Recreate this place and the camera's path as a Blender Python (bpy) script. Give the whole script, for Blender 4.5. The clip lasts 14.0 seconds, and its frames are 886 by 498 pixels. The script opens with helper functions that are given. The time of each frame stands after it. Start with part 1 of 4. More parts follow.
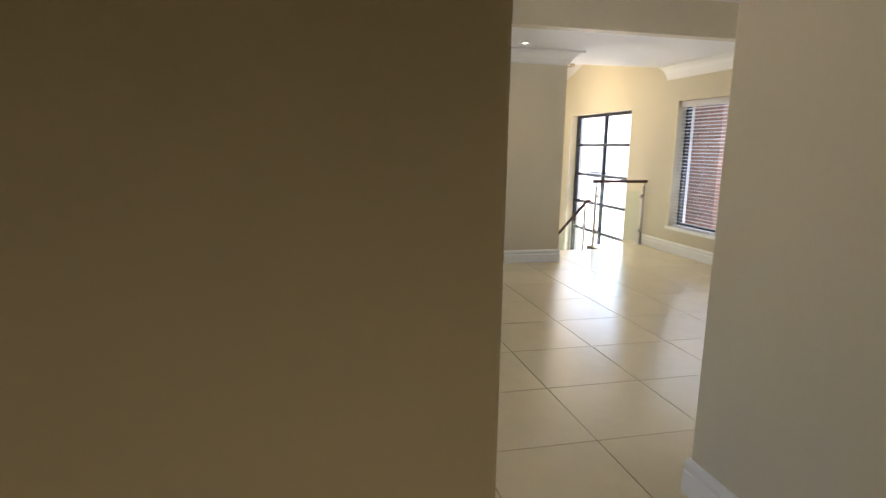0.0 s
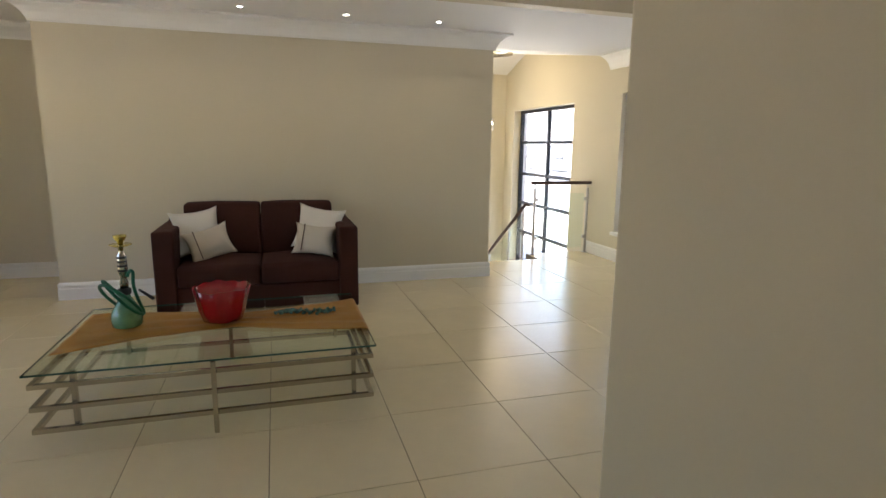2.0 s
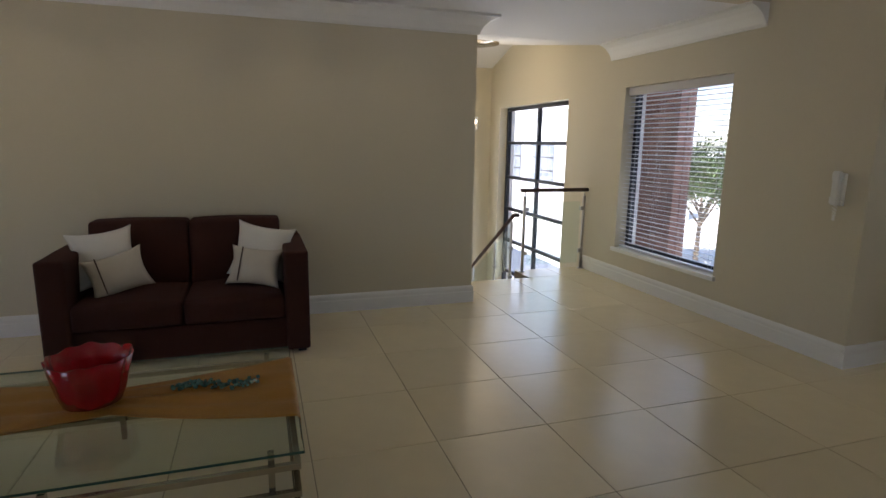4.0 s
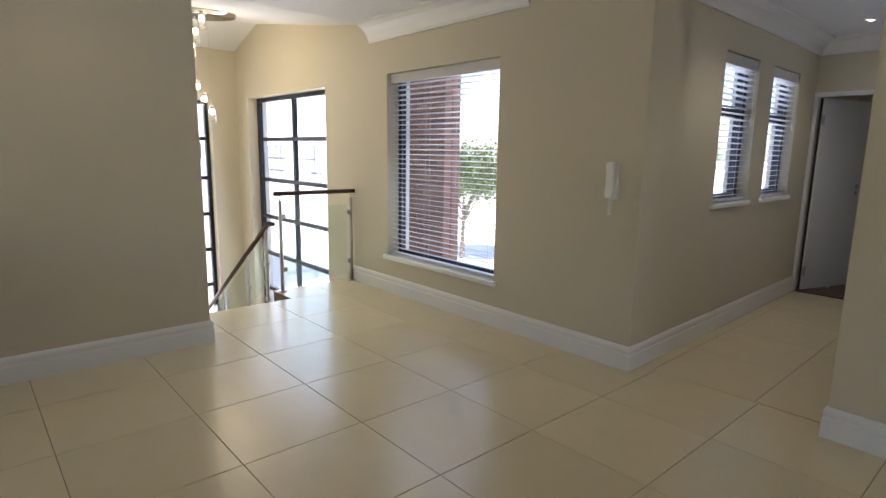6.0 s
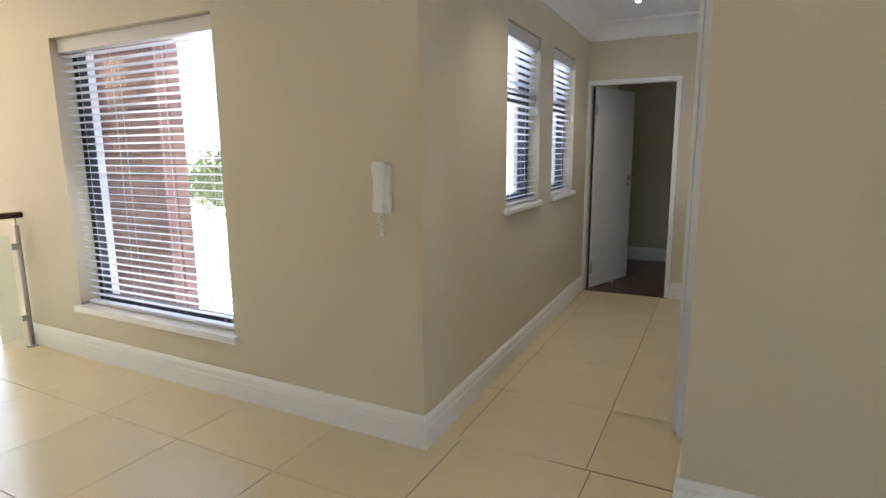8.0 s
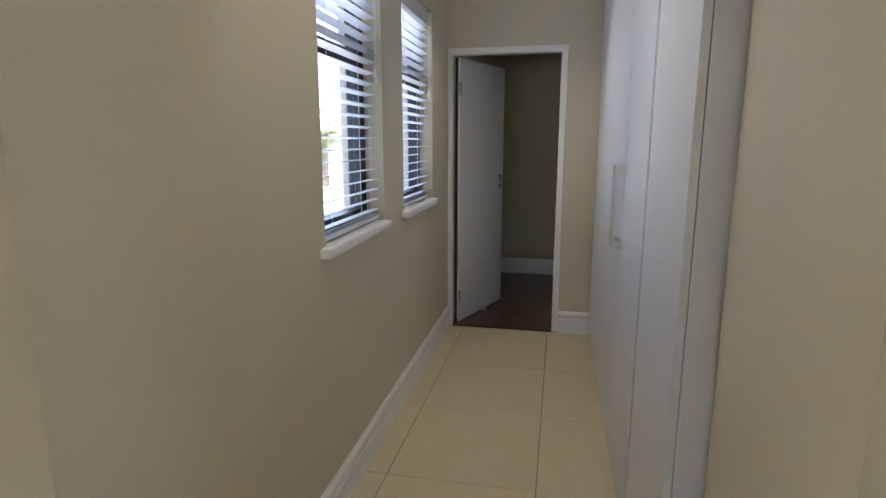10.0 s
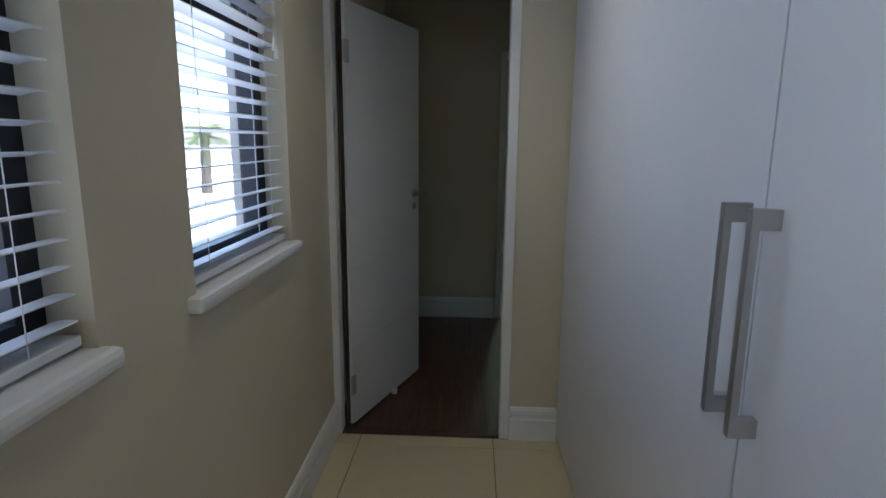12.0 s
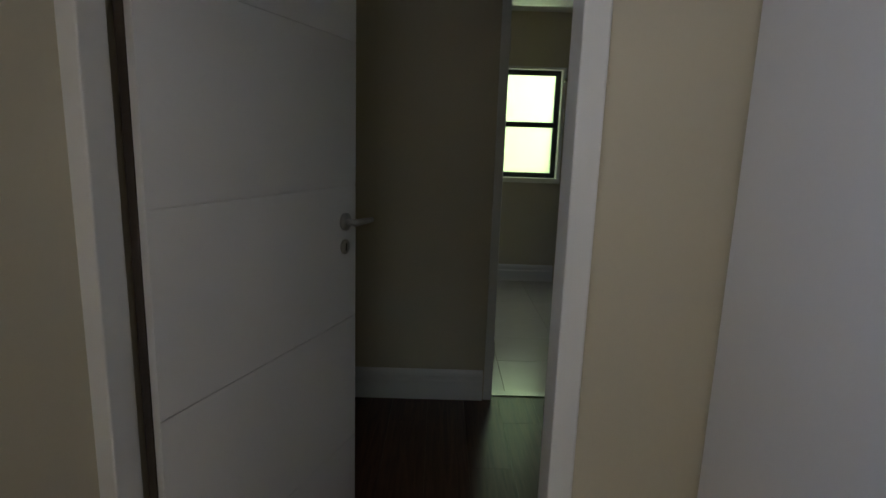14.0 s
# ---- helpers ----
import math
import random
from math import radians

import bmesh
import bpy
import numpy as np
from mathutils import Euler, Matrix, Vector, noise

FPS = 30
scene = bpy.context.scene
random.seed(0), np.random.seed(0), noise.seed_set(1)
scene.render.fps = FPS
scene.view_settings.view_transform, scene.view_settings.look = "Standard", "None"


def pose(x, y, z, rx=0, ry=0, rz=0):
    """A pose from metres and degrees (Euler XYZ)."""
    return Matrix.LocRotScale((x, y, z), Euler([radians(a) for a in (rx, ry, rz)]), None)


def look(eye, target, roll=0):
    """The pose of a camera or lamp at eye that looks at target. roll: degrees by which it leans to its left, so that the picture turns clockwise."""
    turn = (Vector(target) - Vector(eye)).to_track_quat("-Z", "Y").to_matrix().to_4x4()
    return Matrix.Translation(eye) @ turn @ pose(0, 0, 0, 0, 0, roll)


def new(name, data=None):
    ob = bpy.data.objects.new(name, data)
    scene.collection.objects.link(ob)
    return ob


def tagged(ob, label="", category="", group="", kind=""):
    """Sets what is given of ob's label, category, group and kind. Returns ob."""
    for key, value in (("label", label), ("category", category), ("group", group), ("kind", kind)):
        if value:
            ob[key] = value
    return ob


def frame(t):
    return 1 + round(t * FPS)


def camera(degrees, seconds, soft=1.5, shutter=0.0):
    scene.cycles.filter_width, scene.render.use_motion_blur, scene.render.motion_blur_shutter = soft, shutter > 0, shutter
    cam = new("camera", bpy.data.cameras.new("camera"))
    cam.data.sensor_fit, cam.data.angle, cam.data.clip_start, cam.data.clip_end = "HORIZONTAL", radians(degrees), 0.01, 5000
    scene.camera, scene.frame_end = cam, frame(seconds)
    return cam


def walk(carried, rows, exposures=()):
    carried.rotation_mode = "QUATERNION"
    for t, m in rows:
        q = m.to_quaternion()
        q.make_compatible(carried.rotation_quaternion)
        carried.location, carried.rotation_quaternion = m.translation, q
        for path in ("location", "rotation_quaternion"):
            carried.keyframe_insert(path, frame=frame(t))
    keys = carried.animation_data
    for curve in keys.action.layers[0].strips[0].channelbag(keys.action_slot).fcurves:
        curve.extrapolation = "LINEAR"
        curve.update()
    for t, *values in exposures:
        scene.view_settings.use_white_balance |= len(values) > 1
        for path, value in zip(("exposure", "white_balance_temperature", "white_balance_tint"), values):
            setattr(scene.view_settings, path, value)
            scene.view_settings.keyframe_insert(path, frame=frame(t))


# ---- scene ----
cam = camera(76.9, 14.0)
PATH = [
    (0, (-5.15, -4.499, 1.49), (-4.701, -2.584, 1.131), 0.9),
    (0.5, (-4.9, -4.307, 1.498), (-4.347, -2.419, 1.137), 0.7),
    (1, (-4.682, -4.118, 1.486), (-4.107, -2.237, 1.126), 0.7),
    (1.5, (-4.487, -3.883, 1.519), (-3.908, -2.004, 1.15), 0.9),
    (2, (-4.304, -3.658, 1.497), (-3.741, -1.773, 1.133), 0.7),
    (4.3, (-3.891, -2.571, 1.549), (-3.247, -0.715, 1.174), 1.0),
    (4.5, (-3.86, -2.488, 1.513), (-3.123, -0.667, 1.141), 1.3),
    (5, (-3.695, -2.287, 1.514), (-2.771, -0.552, 1.144), 1.0),
    (5.5, (-3.515, -2.067, 1.496), (-2.387, -0.455, 1.137), 1.0),
    (6, (-3.33, -1.867, 1.457), (-2.028, -0.389, 1.109), 0.9),
    (6.5, (-3.058, -1.68, 1.451), (-1.63, -0.324, 1.106), 0.6),
    (7, (-2.812, -1.51, 1.451), (-1.255, -0.303, 1.109), 0.2),
    (7.5, (-2.516, -1.399, 1.441), (-0.836, -0.369, 1.099), -0.2),
    (8, (-2.21, -1.264, 1.444), (-0.464, -0.353, 1.097), -0.5),
    (8.5, (-1.887, -1.147, 1.47), (-0.083, -0.365, 1.104), -0.1),
    (8.7, (-1.753, -1.114, 1.463), (0.068, -0.373, 1.092), -0.1),
    (10.8, (0.007, -0.679, 1.437), (1.952, -0.412, 1.057), 0.1),
    (11, (0.163, -0.667, 1.433), (2.112, -0.429, 1.053), 0.1),
    (11.5, (0.6, -0.65, 1.433), (2.555, -0.469, 1.051), 0.3),
    (12, (0.978, -0.621, 1.436), (2.936, -0.482, 1.055), 0.5),
    (12.5, (1.417, -0.564, 1.401), (3.38, -0.495, 1.024), 0.9),
    (13, (1.832, -0.552, 1.382), (3.796, -0.498, 1.005), 0.7),
    (13.5, (2.213, -0.549, 1.38), (4.177, -0.51, 1.004), 1.2),
    (14, (2.593, -0.534, 1.379), (4.556, -0.505, 0.999), 1.9),
]
EXPOSURES = [(0.0, 2.5, 6250, 16), (1.0, 2.35, 6200, 15), (2.2, 2.35, 6200, 15), (4.3, 1.38, 5900, 17), (5.2, 1.43, 5900, 17), (6.0, 1.95, 5900, 16), (7.0, 2.3, 5900, 15), (8.7, 2.75, 6200, 18),
             (10.8, 2.2, 5650, 14), (11.3, 2.1, 5600, 14), (12.0, 1.8, 5450, 12), (12.5, 1.7, 5400, 12), (13.5, 1.7, 5400, 13), (14.0, 1.75, 5900, 15)]
walk(cam, [(t, look(eye, target, roll)) for t, eye, target, roll in PATH], EXPOSURES)

# ---- light and exposure ----
world = bpy.data.worlds.new("sky")
scene.world = world
world.use_nodes = True
_n, _l = world.node_tree.nodes, world.node_tree.links
SUN_EL, SUN_AZ = 64.0, 245.0
_sky = _n.new("ShaderNodeTexSky")
_sky.sky_type, _sky.sun_disc = "NISHITA", False
_sky.sun_elevation, _sky.sun_rotation = radians(SUN_EL), radians(SUN_AZ)
_l.new(_sky.outputs[0], _n["Background"].inputs[0])
_n["Background"].inputs[1].default_value = 0.15
sun_data = bpy.data.lights.new("sun", "SUN")
sun_data.energy, sun_data.angle, sun_data.color = 5.0, radians(0.5), (1.0, 0.95, 0.87)
sun = new("sun", sun_data)
_az, _el = radians(SUN_AZ), radians(SUN_EL)
sun.matrix_world = look((0, 0, 0), (-math.sin(_az) * math.cos(_el), -math.cos(_az) * math.cos(_el), -math.sin(_el)))


# sky light standing in the window openings
def window_light(name, eye, target, width, height, watts, color):
    d = bpy.data.lights.new(name, "AREA")
    d.shape, d.size, d.size_y, d.energy, d.color = "RECTANGLE", width, height, watts, color
    new(name, d).matrix_world = look(eye, target)


window_light("bath_window_daylight", (8.37, -1.25, 1.56), (6, -1.30, 1.2), 0.5, 1.0, 1.2, (0.93, 1.0, 0.80))
window_light("corridor_window_daylight", (1.50, 0.185, 1.65), (1.52, -1.0, 1.55), 0.68, 1.1, 0.8, (0.78, 0.88, 1.0))
window_light("corridor_window_daylight", (2.575, 0.215, 1.65), (2.60, -1.0, 1.55), 0.68, 1.1, 0.8, (0.78, 0.88, 1.0))
window_light("stair_window_daylight", (0.21, 5.1, 0.6), (-2.0, 4.6, 0.2), 2.1, 3.0, 11.0, (0.90, 0.95, 1.0))
window_light("large_window_daylight", (0.21, 2.03, 1.3), (-2.0, 1.6, 0.6), 1.4, 1.7, 2.5, (0.86, 0.93, 1.0))


# ---- materials ----
def mat(name, base, rough=0.5, metal=0.0, spec=0.5, vary=0.06, grain=30.0, bump=0.0, bump_scale=120.0, big=1.5, per_object=0.0, coat=0.0):
    """A painted or solid surface: two scales of tone, fine relief, optional tone per piece."""
    m = bpy.data.materials.new(name)
    m.use_nodes = True
    n, l = m.node_tree.nodes, m.node_tree.links
    b = n["Principled BSDF"]
    b.inputs["Roughness"].default_value, b.inputs["Metallic"].default_value = rough, metal
    b.inputs["Specular IOR Level"].default_value = spec
    b.inputs["Coat Weight"].default_value = coat
    co = n.new("ShaderNodeTexCoord")
    total = None
    for scale, amount, detail in ((big, vary, 3), (grain, vary * 0.6, 4)):
        t = n.new("ShaderNodeTexNoise")
        t.inputs["Scale"].default_value, t.inputs["Detail"].default_value = scale, detail
        l.new(co.outputs["Object"], t.inputs["Vector"])
        mul = n.new("ShaderNodeMath")
        mul.operation = "MULTIPLY_ADD"
        l.new(t.outputs["Fac"], mul.inputs[0])
        mul.inputs[1].default_value = amount * 2
        mul.inputs[2].default_value = 1.0 - amount
        if total is None:
            total = mul
        else:
            k = n.new("ShaderNodeMath")
            k.operation = "MULTIPLY"
            l.new(total.outputs[0], k.inputs[0])
            l.new(mul.outputs[0], k.inputs[1])
            total = k
    if per_object:
        oi = n.new("ShaderNodeObjectInfo")
        mul = n.new("ShaderNodeMath")
        mul.operation = "MULTIPLY_ADD"
        l.new(oi.outputs["Random"], mul.inputs[0])
        mul.inputs[1].default_value, mul.inputs[2].default_value = per_object * 2, 1 - per_object
        k = n.new("ShaderNodeMath")
        k.operation = "MULTIPLY"
        l.new(total.outputs[0], k.inputs[0])
        l.new(mul.outputs[0], k.inputs[1])
        total = k
    mix = n.new("ShaderNodeVectorMath")
    mix.operation = "SCALE"
    mix.inputs[0].default_value = base
    l.new(total.outputs[0], mix.inputs["Scale"])
    l.new(mix.outputs[0], b.inputs["Base Color"])
    if bump:
        t = n.new("ShaderNodeTexNoise")
        t.inputs["Scale"].default_value, t.inputs["Detail"].default_value = bump_scale, 3
        l.new(co.outputs["Object"], t.inputs["Vector"])
        bp = n.new("ShaderNodeBump")
        bp.inputs["Strength"].default_value, bp.inputs["Distance"].default_value = bump, 0.01
        l.new(t.outputs["Fac"], bp.inputs["Height"])
        l.new(bp.outputs[0], b.inputs["Normal"])
    return m


def glass_mat(name, tint=(1, 1, 1), rough=0.0):
    """Thin clear glass: see-through with a Fresnel shine."""
    m = bpy.data.materials.new(name)
    m.use_nodes = True
    n, l = m.node_tree.nodes, m.node_tree.links
    n.remove(n["Principled BSDF"])
    tr, gl, mx, lw, po, ma = (n.new("ShaderNode" + k) for k in ("BsdfTransparent", "BsdfGlossy", "MixShader", "LayerWeight", "Math", "Math"))
    tr.inputs[0].default_value = (*tint, 1)
    gl.inputs["Roughness"].default_value = rough
    lw.inputs[0].default_value = 0.5
    po.operation, ma.operation = "POWER", "MULTIPLY_ADD"
    po.inputs[1].default_value, ma.inputs[1].default_value, ma.inputs[2].default_value = 4.0, 0.75, 0.03
    l.new(lw.outputs["Facing"], po.inputs[0])
    l.new(po.outputs[0], ma.inputs[0])
    l.new(ma.outputs[0], mx.inputs[0])
    l.new(tr.outputs[0], mx.inputs[1])
    l.new(gl.outputs[0], mx.inputs[2])
    l.new(mx.outputs[0], n["Material Output"].inputs[0])
    return m


def glow_mat(name, color, strength):
    m = bpy.data.materials.new(name)
    m.use_nodes = True
    b = m.node_tree.nodes["Principled BSDF"]
    b.inputs["Base Color"].default_value = (*color, 1)
    b.inputs["Emission Color"].default_value = (*color, 1)
    b.inputs["Emission Strength"].default_value = strength
    return m


def tile_mat(name, base, rough):
    """Polished porcelain with soft veins and a slight tone of its own for each tile."""
    m = mat(name, base, rough, 0, 0.9, 0.05, 9.0, 0.0, 120, 2.2, 0.035)
    n, l = m.node_tree.nodes, m.node_tree.links
    t = n.new("ShaderNodeTexNoise")
    t.inputs["Scale"].default_value, t.inputs["Detail"].default_value = 3.0, 5
    ra = n.new("ShaderNodeMapRange")
    ra.inputs["To Min"].default_value, ra.inputs["To Max"].default_value = rough * 0.8, rough * 1.3
    co = n.new("ShaderNodeNewGeometry")
    l.new(co.outputs["Position"], t.inputs["Vector"])
    l.new(t.outputs["Fac"], ra.inputs["Value"])
    l.new(ra.outputs[0], n["Principled BSDF"].inputs["Roughness"])
    return m


def wood_mat(name, dark, light, rough, scale=(1, 14, 14), bump=0.05):
    m = bpy.data.materials.new(name)
    m.use_nodes = True
    n, l = m.node_tree.nodes, m.node_tree.links
    b = n["Principled BSDF"]
    b.inputs["Roughness"].default_value = rough
    co, mp = n.new("ShaderNodeTexCoord"), n.new("ShaderNodeMapping")
    mp.inputs["Scale"].default_value = scale
    oi = n.new("ShaderNodeObjectInfo")
    ad = n.new("ShaderNodeVectorMath")
    ad.operation = "ADD"
    sc = n.new("ShaderNodeMath")
    sc.operation = "MULTIPLY"
    sc.inputs[1].default_value = 17.0
    l.new(oi.outputs["Random"], sc.inputs[0])
    l.new(co.outputs["Object"], ad.inputs[0])
    l.new(sc.outputs[0], ad.inputs[1])
    l.new(ad.outputs[0], mp.inputs["Vector"])
    t = n.new("ShaderNodeTexNoise")
    t.inputs["Scale"].default_value, t.inputs["Detail"].default_value, t.inputs["Distortion"].default_value = 2.5, 6, 1.2
    l.new(mp.outputs[0], t.inputs["Vector"])
    cr = n.new("ShaderNodeValToRGB")
    cr.color_ramp.elements[0].position, cr.color_ramp.elements[1].position = 0.35, 0.7
    cr.color_ramp.elements[0].color, cr.color_ramp.elements[1].color = (*dark, 1), (*light, 1)
    l.new(t.outputs["Fac"], cr.inputs[0])
    l.new(cr.outputs[0], b.inputs["Base Color"])
    bp = n.new("ShaderNodeBump")
    bp.inputs["Strength"].default_value, bp.inputs["Distance"].default_value = bump, 0.005
    l.new(t.outputs["Fac"], bp.inputs["Height"])
    l.new(bp.outputs[0], b.inputs["Normal"])
    return m


PAINT = mat("beige_wall_paint", (0.61, 0.55, 0.405), 0.55, 0, 0.35, 0.025, 60, 0.05, 260, 0.7)
WHITE = mat("white_gloss_paint", (0.80, 0.79, 0.75), 0.35, 0, 0.5, 0.02, 40, 0.02, 200, 0.8)
CEIL = mat("white_ceiling_paint", (0.80, 0.79, 0.77), 0.8, 0, 0.2, 0.02, 50, 0.03, 300, 0.6)
CUPBOARD = mat("white_melamine", (0.74, 0.74, 0.75), 0.33, 0, 0.5, 0.012, 80, 0.03, 500, 0.7)
DOORWHITE = mat("white_door_enamel", (0.76, 0.75, 0.72), 0.38, 0, 0.5, 0.02, 50, 0.03, 150, 0.9)
TILE = tile_mat("cream_porcelain", (0.72, 0.615, 0.39), 0.23)
BATHTILE = tile_mat("pale_bath_tile", (0.62, 0.60, 0.55), 0.2)
GROUT = mat("tan_grout", (0.22, 0.18, 0.13), 0.9, 0, 0.2, 0.1, 80)
LAMINATE = wood_mat("brown_laminate", (0.055, 0.026, 0.016), (0.13, 0.062, 0.038), 0.28, (1.0, 16, 16), 0.04)
FRAME = mat("charcoal_aluminium", (0.022, 0.024, 0.03), 0.4, 0.3, 0.5, 0.08, 60)
SLAT = mat("white_blind_slat", (0.74, 0.75, 0.78), 0.4, 0, 0.5, 0.02, 50)
VALANCE = mat("grey_white_valance", (0.62, 0.60, 0.58), 0.5, 0, 0.4, 0.02, 60)
GLASS = glass_mat("clear_glass")
RAILGLASS = glass_mat("rail_glass", (0.93, 0.98, 0.96))
TABLEGLASS = glass_mat("table_glass", (0.93, 0.985, 0.96), 0.0)
GLASSEDGE = mat("dark_green_glass_edge", (0.03, 0.09, 0.07), 0.1, 0, 0.7)
STEEL = mat("brushed_steel", (0.50, 0.49, 0.47), 0.32, 0.95, 0.5, 0.05, 120)
CHROME = mat("polished_chrome", (0.46, 0.43, 0.38), 0.16, 1.0, 0.5, 0.02, 60)
HANDRAIL = wood_mat("dark_handrail_wood", (0.035, 0.014, 0.009), (0.10, 0.042, 0.025), 0.3, (10, 10, 10), 0.05)
SOFA = mat("dark_brown_upholstery", (0.050, 0.016, 0.010), 0.9, 0, 0.25, 0.18, 240, 0.35, 900, 5.0)
PILLOW = mat("white_satin_cushion", (0.70, 0.66, 0.58), 0.55, 0, 0.4, 0.05, 120, 0.2, 300, 6.0)
CREAM = mat("cream_linen_cushion", (0.58, 0.51, 0.40), 0.7, 0, 0.3, 0.08, 160, 0.3, 500, 7.0)
BRICK = mat("red_face_brick", (0.36, 0.20, 0.155), 0.85, 0, 0.25, 0.15, 40, 0.6, 90, 6.0, 0.18)
MORTAR = mat("grey_mortar", (0.27, 0.17, 0.14), 0.95, 0, 0.2, 0.1, 60)
PLASTIC = mat("white_plastic", (0.78, 0.77, 0.72), 0.35, 0, 0.5, 0.01, 40)
HOUSEWALL = mat("white_render_wall", (0.78, 0.76, 0.72), 0.9, 0, 0.2, 0.06, 20, 0.2, 60, 0.4)
BEIGEWALL = mat("beige_render_wall", (0.55, 0.42, 0.28), 0.9, 0, 0.2, 0.06, 20, 0.2, 60, 0.4)
PAVE = mat("pale_paving", (0.62, 0.59, 0.53), 0.9, 0, 0.2, 0.12, 6, 0.2, 40, 0.3)
LEAF = mat("green_leaf", (0.085, 0.12, 0.04), 0.6, 0, 0.3, 0.3, 8, 0, 100, 2.0)
BARK = mat("grey_bark", (0.20, 0.16, 0.12), 0.9, 0, 0.2, 0.2, 20, 0.5, 60, 3)
# dark brown for the shade in the door's hinge gap
GAPSHADE = mat("brown_gap_shade", (0.07, 0.055, 0.045), 0.8, 0, 0.2, 0.1, 60)
DARKTILE = mat("dark_brown_wall_tile", (0.06, 0.045, 0.035), 0.25, 0, 0.5, 0.15, 20)


# ---- mesh helpers ----
def box(bm, x0, x1, y0, y1, z0, z1):
    v = [bm.verts.new((x, y, z)) for x in (x0, x1) for y in (y0, y1) for z in (z0, z1)]
    for f in ((0, 1, 3, 2), (4, 6, 7, 5), (0, 4, 5, 1), (2, 3, 7, 6), (0, 2, 6, 4), (1, 5, 7, 3)):
        bm.faces.new([v[i] for i in f])
    return v


def boxes(*dims):
    bm = bmesh.new()
    for d in dims:
        box(bm, *d)
    return bm


def soften(bm, width, segments=2):
    bmesh.ops.bevel(bm, geom=list(bm.edges), offset=width, segments=segments, profile=0.6, affect="EDGES", clamp_overlap=True)
    return bm


def rounded(x0, x1, y0, y1, z0, z1, r=0.004, seg=2):
    return soften(boxes((x0, x1, y0, y1, z0, z1)), r, seg)


def tube(bm, a, b, r0, r1=None, seg=12, caps=True):
    a, b = Vector(a), Vector(b)
    r1 = r0 if r1 is None else r1
    q = (b - a).to_track_quat("Z", "Y")
    ra = [bm.verts.new(a + q @ Vector((r0 * math.cos(k * math.tau / seg), r0 * math.sin(k * math.tau / seg), 0))) for k in range(seg)]
    rb = [bm.verts.new(b + q @ Vector((r1 * math.cos(k * math.tau / seg), r1 * math.sin(k * math.tau / seg), 0))) for k in range(seg)]
    for k in range(seg):
        bm.faces.new((ra[k], ra[(k + 1) % seg], rb[(k + 1) % seg], rb[k]))
    if caps:
        bm.faces.new(ra[::-1])
        bm.faces.new(rb)
    return bm


def lathe(profile, seg=32, center=(0, 0, 0), wave=None):
    """Turns (radius, height) pairs round the z axis."""
    bm = bmesh.new()
    rings = []
    for i, (r, z) in enumerate(profile):
        ring = []
        for k in range(seg):
            a = k * math.tau / seg
            dr, dz = wave(i, a) if wave else (0, 0)
            ring.append(bm.verts.new((center[0] + (r + dr) * math.cos(a), center[1] + (r + dr) * math.sin(a), center[2] + z + dz)))
        rings.append(ring)
    for p, q in zip(rings, rings[1:]):
        for k in range(seg):
            bm.faces.new((p[k], p[(k + 1) % seg], q[(k + 1) % seg], q[k]))
    bm.faces.new(rings[0][::-1])
    bm.faces.new(rings[-1])
    return bm


def finish(name, bm, material, smooth=False):
    bmesh.ops.recalc_face_normals(bm, faces=bm.faces)
    me = bpy.data.meshes.new(name)
    bm.to_mesh(me)
    bm.free()
    me.materials.append(material)
    if smooth:
        for p in me.polygons:
            p.use_smooth = True
    return me


def thing(name, bm, material, label, category, group="", smooth=False):
    return tagged(new(name, finish(name, bm, material, smooth)), label, category, group)


def empty(name, label, category, group=""):
    return tagged(new(name), label, category, group)


def part(name, bm, material, parent, label="", smooth=False):
    ob = new(name, finish(name, bm, material, smooth))
    ob.parent = parent
    return tagged(ob, label)


def shared(name, me, parent, m):
    ob = new(name, me)
    ob.parent, ob.matrix_basis = parent, m
    return ob


def setting(name, bm, material, label, category, smooth=False):
    return tagged(new(name, finish(name, bm, material, smooth)), label, category, "", "structure")


def holed(axis, a0, a1, u0, u1, z0, z1, holes):
    """A wall a0..a1 thick along axis, u0..u1 long, with rectangular holes (u0, u1, z0, z1) through it."""
    us = sorted({u0, u1, *(h[0] for h in holes), *(h[1] for h in holes)})
    zs = sorted({z0, z1, *(h[2] for h in holes), *(h[3] for h in holes)})

    def solid(i, j):
        if not (0 <= i < len(us) - 1 and 0 <= j < len(zs) - 1):
            return False
        u, z = (us[i] + us[i + 1]) / 2, (zs[j] + zs[j + 1]) / 2
        return not any(h[0] < u < h[1] and h[2] < z < h[3] for h in holes)

    bm = bmesh.new()
    cache = {}

    def vert(a, u, z):
        k = (a, u, z)
        if k not in cache:
            cache[k] = bm.verts.new((a, u, z) if axis == "x" else (u, a, z))
        return cache[k]

    for i in range(len(us) - 1):
        for j in range(len(zs) - 1):
            if not solid(i, j):
                continue
            ua, ub, za, zb = us[i], us[i + 1], zs[j], zs[j + 1]
            for a in (a0, a1):
                bm.faces.new([vert(a, ua, za), vert(a, ub, za), vert(a, ub, zb), vert(a, ua, zb)])
            for di, dj, p, q in ((-1, 0, (ua, za), (ua, zb)), (1, 0, (ub, za), (ub, zb)), (0, -1, (ua, za), (ub, za)), (0, 1, (ua, zb), (ub, zb))):
                if not solid(i + di, j + dj):
                    bm.faces.new([vert(a0, *p), vert(a1, *p), vert(a1, *q), vert(a0, *q)])
    return bm


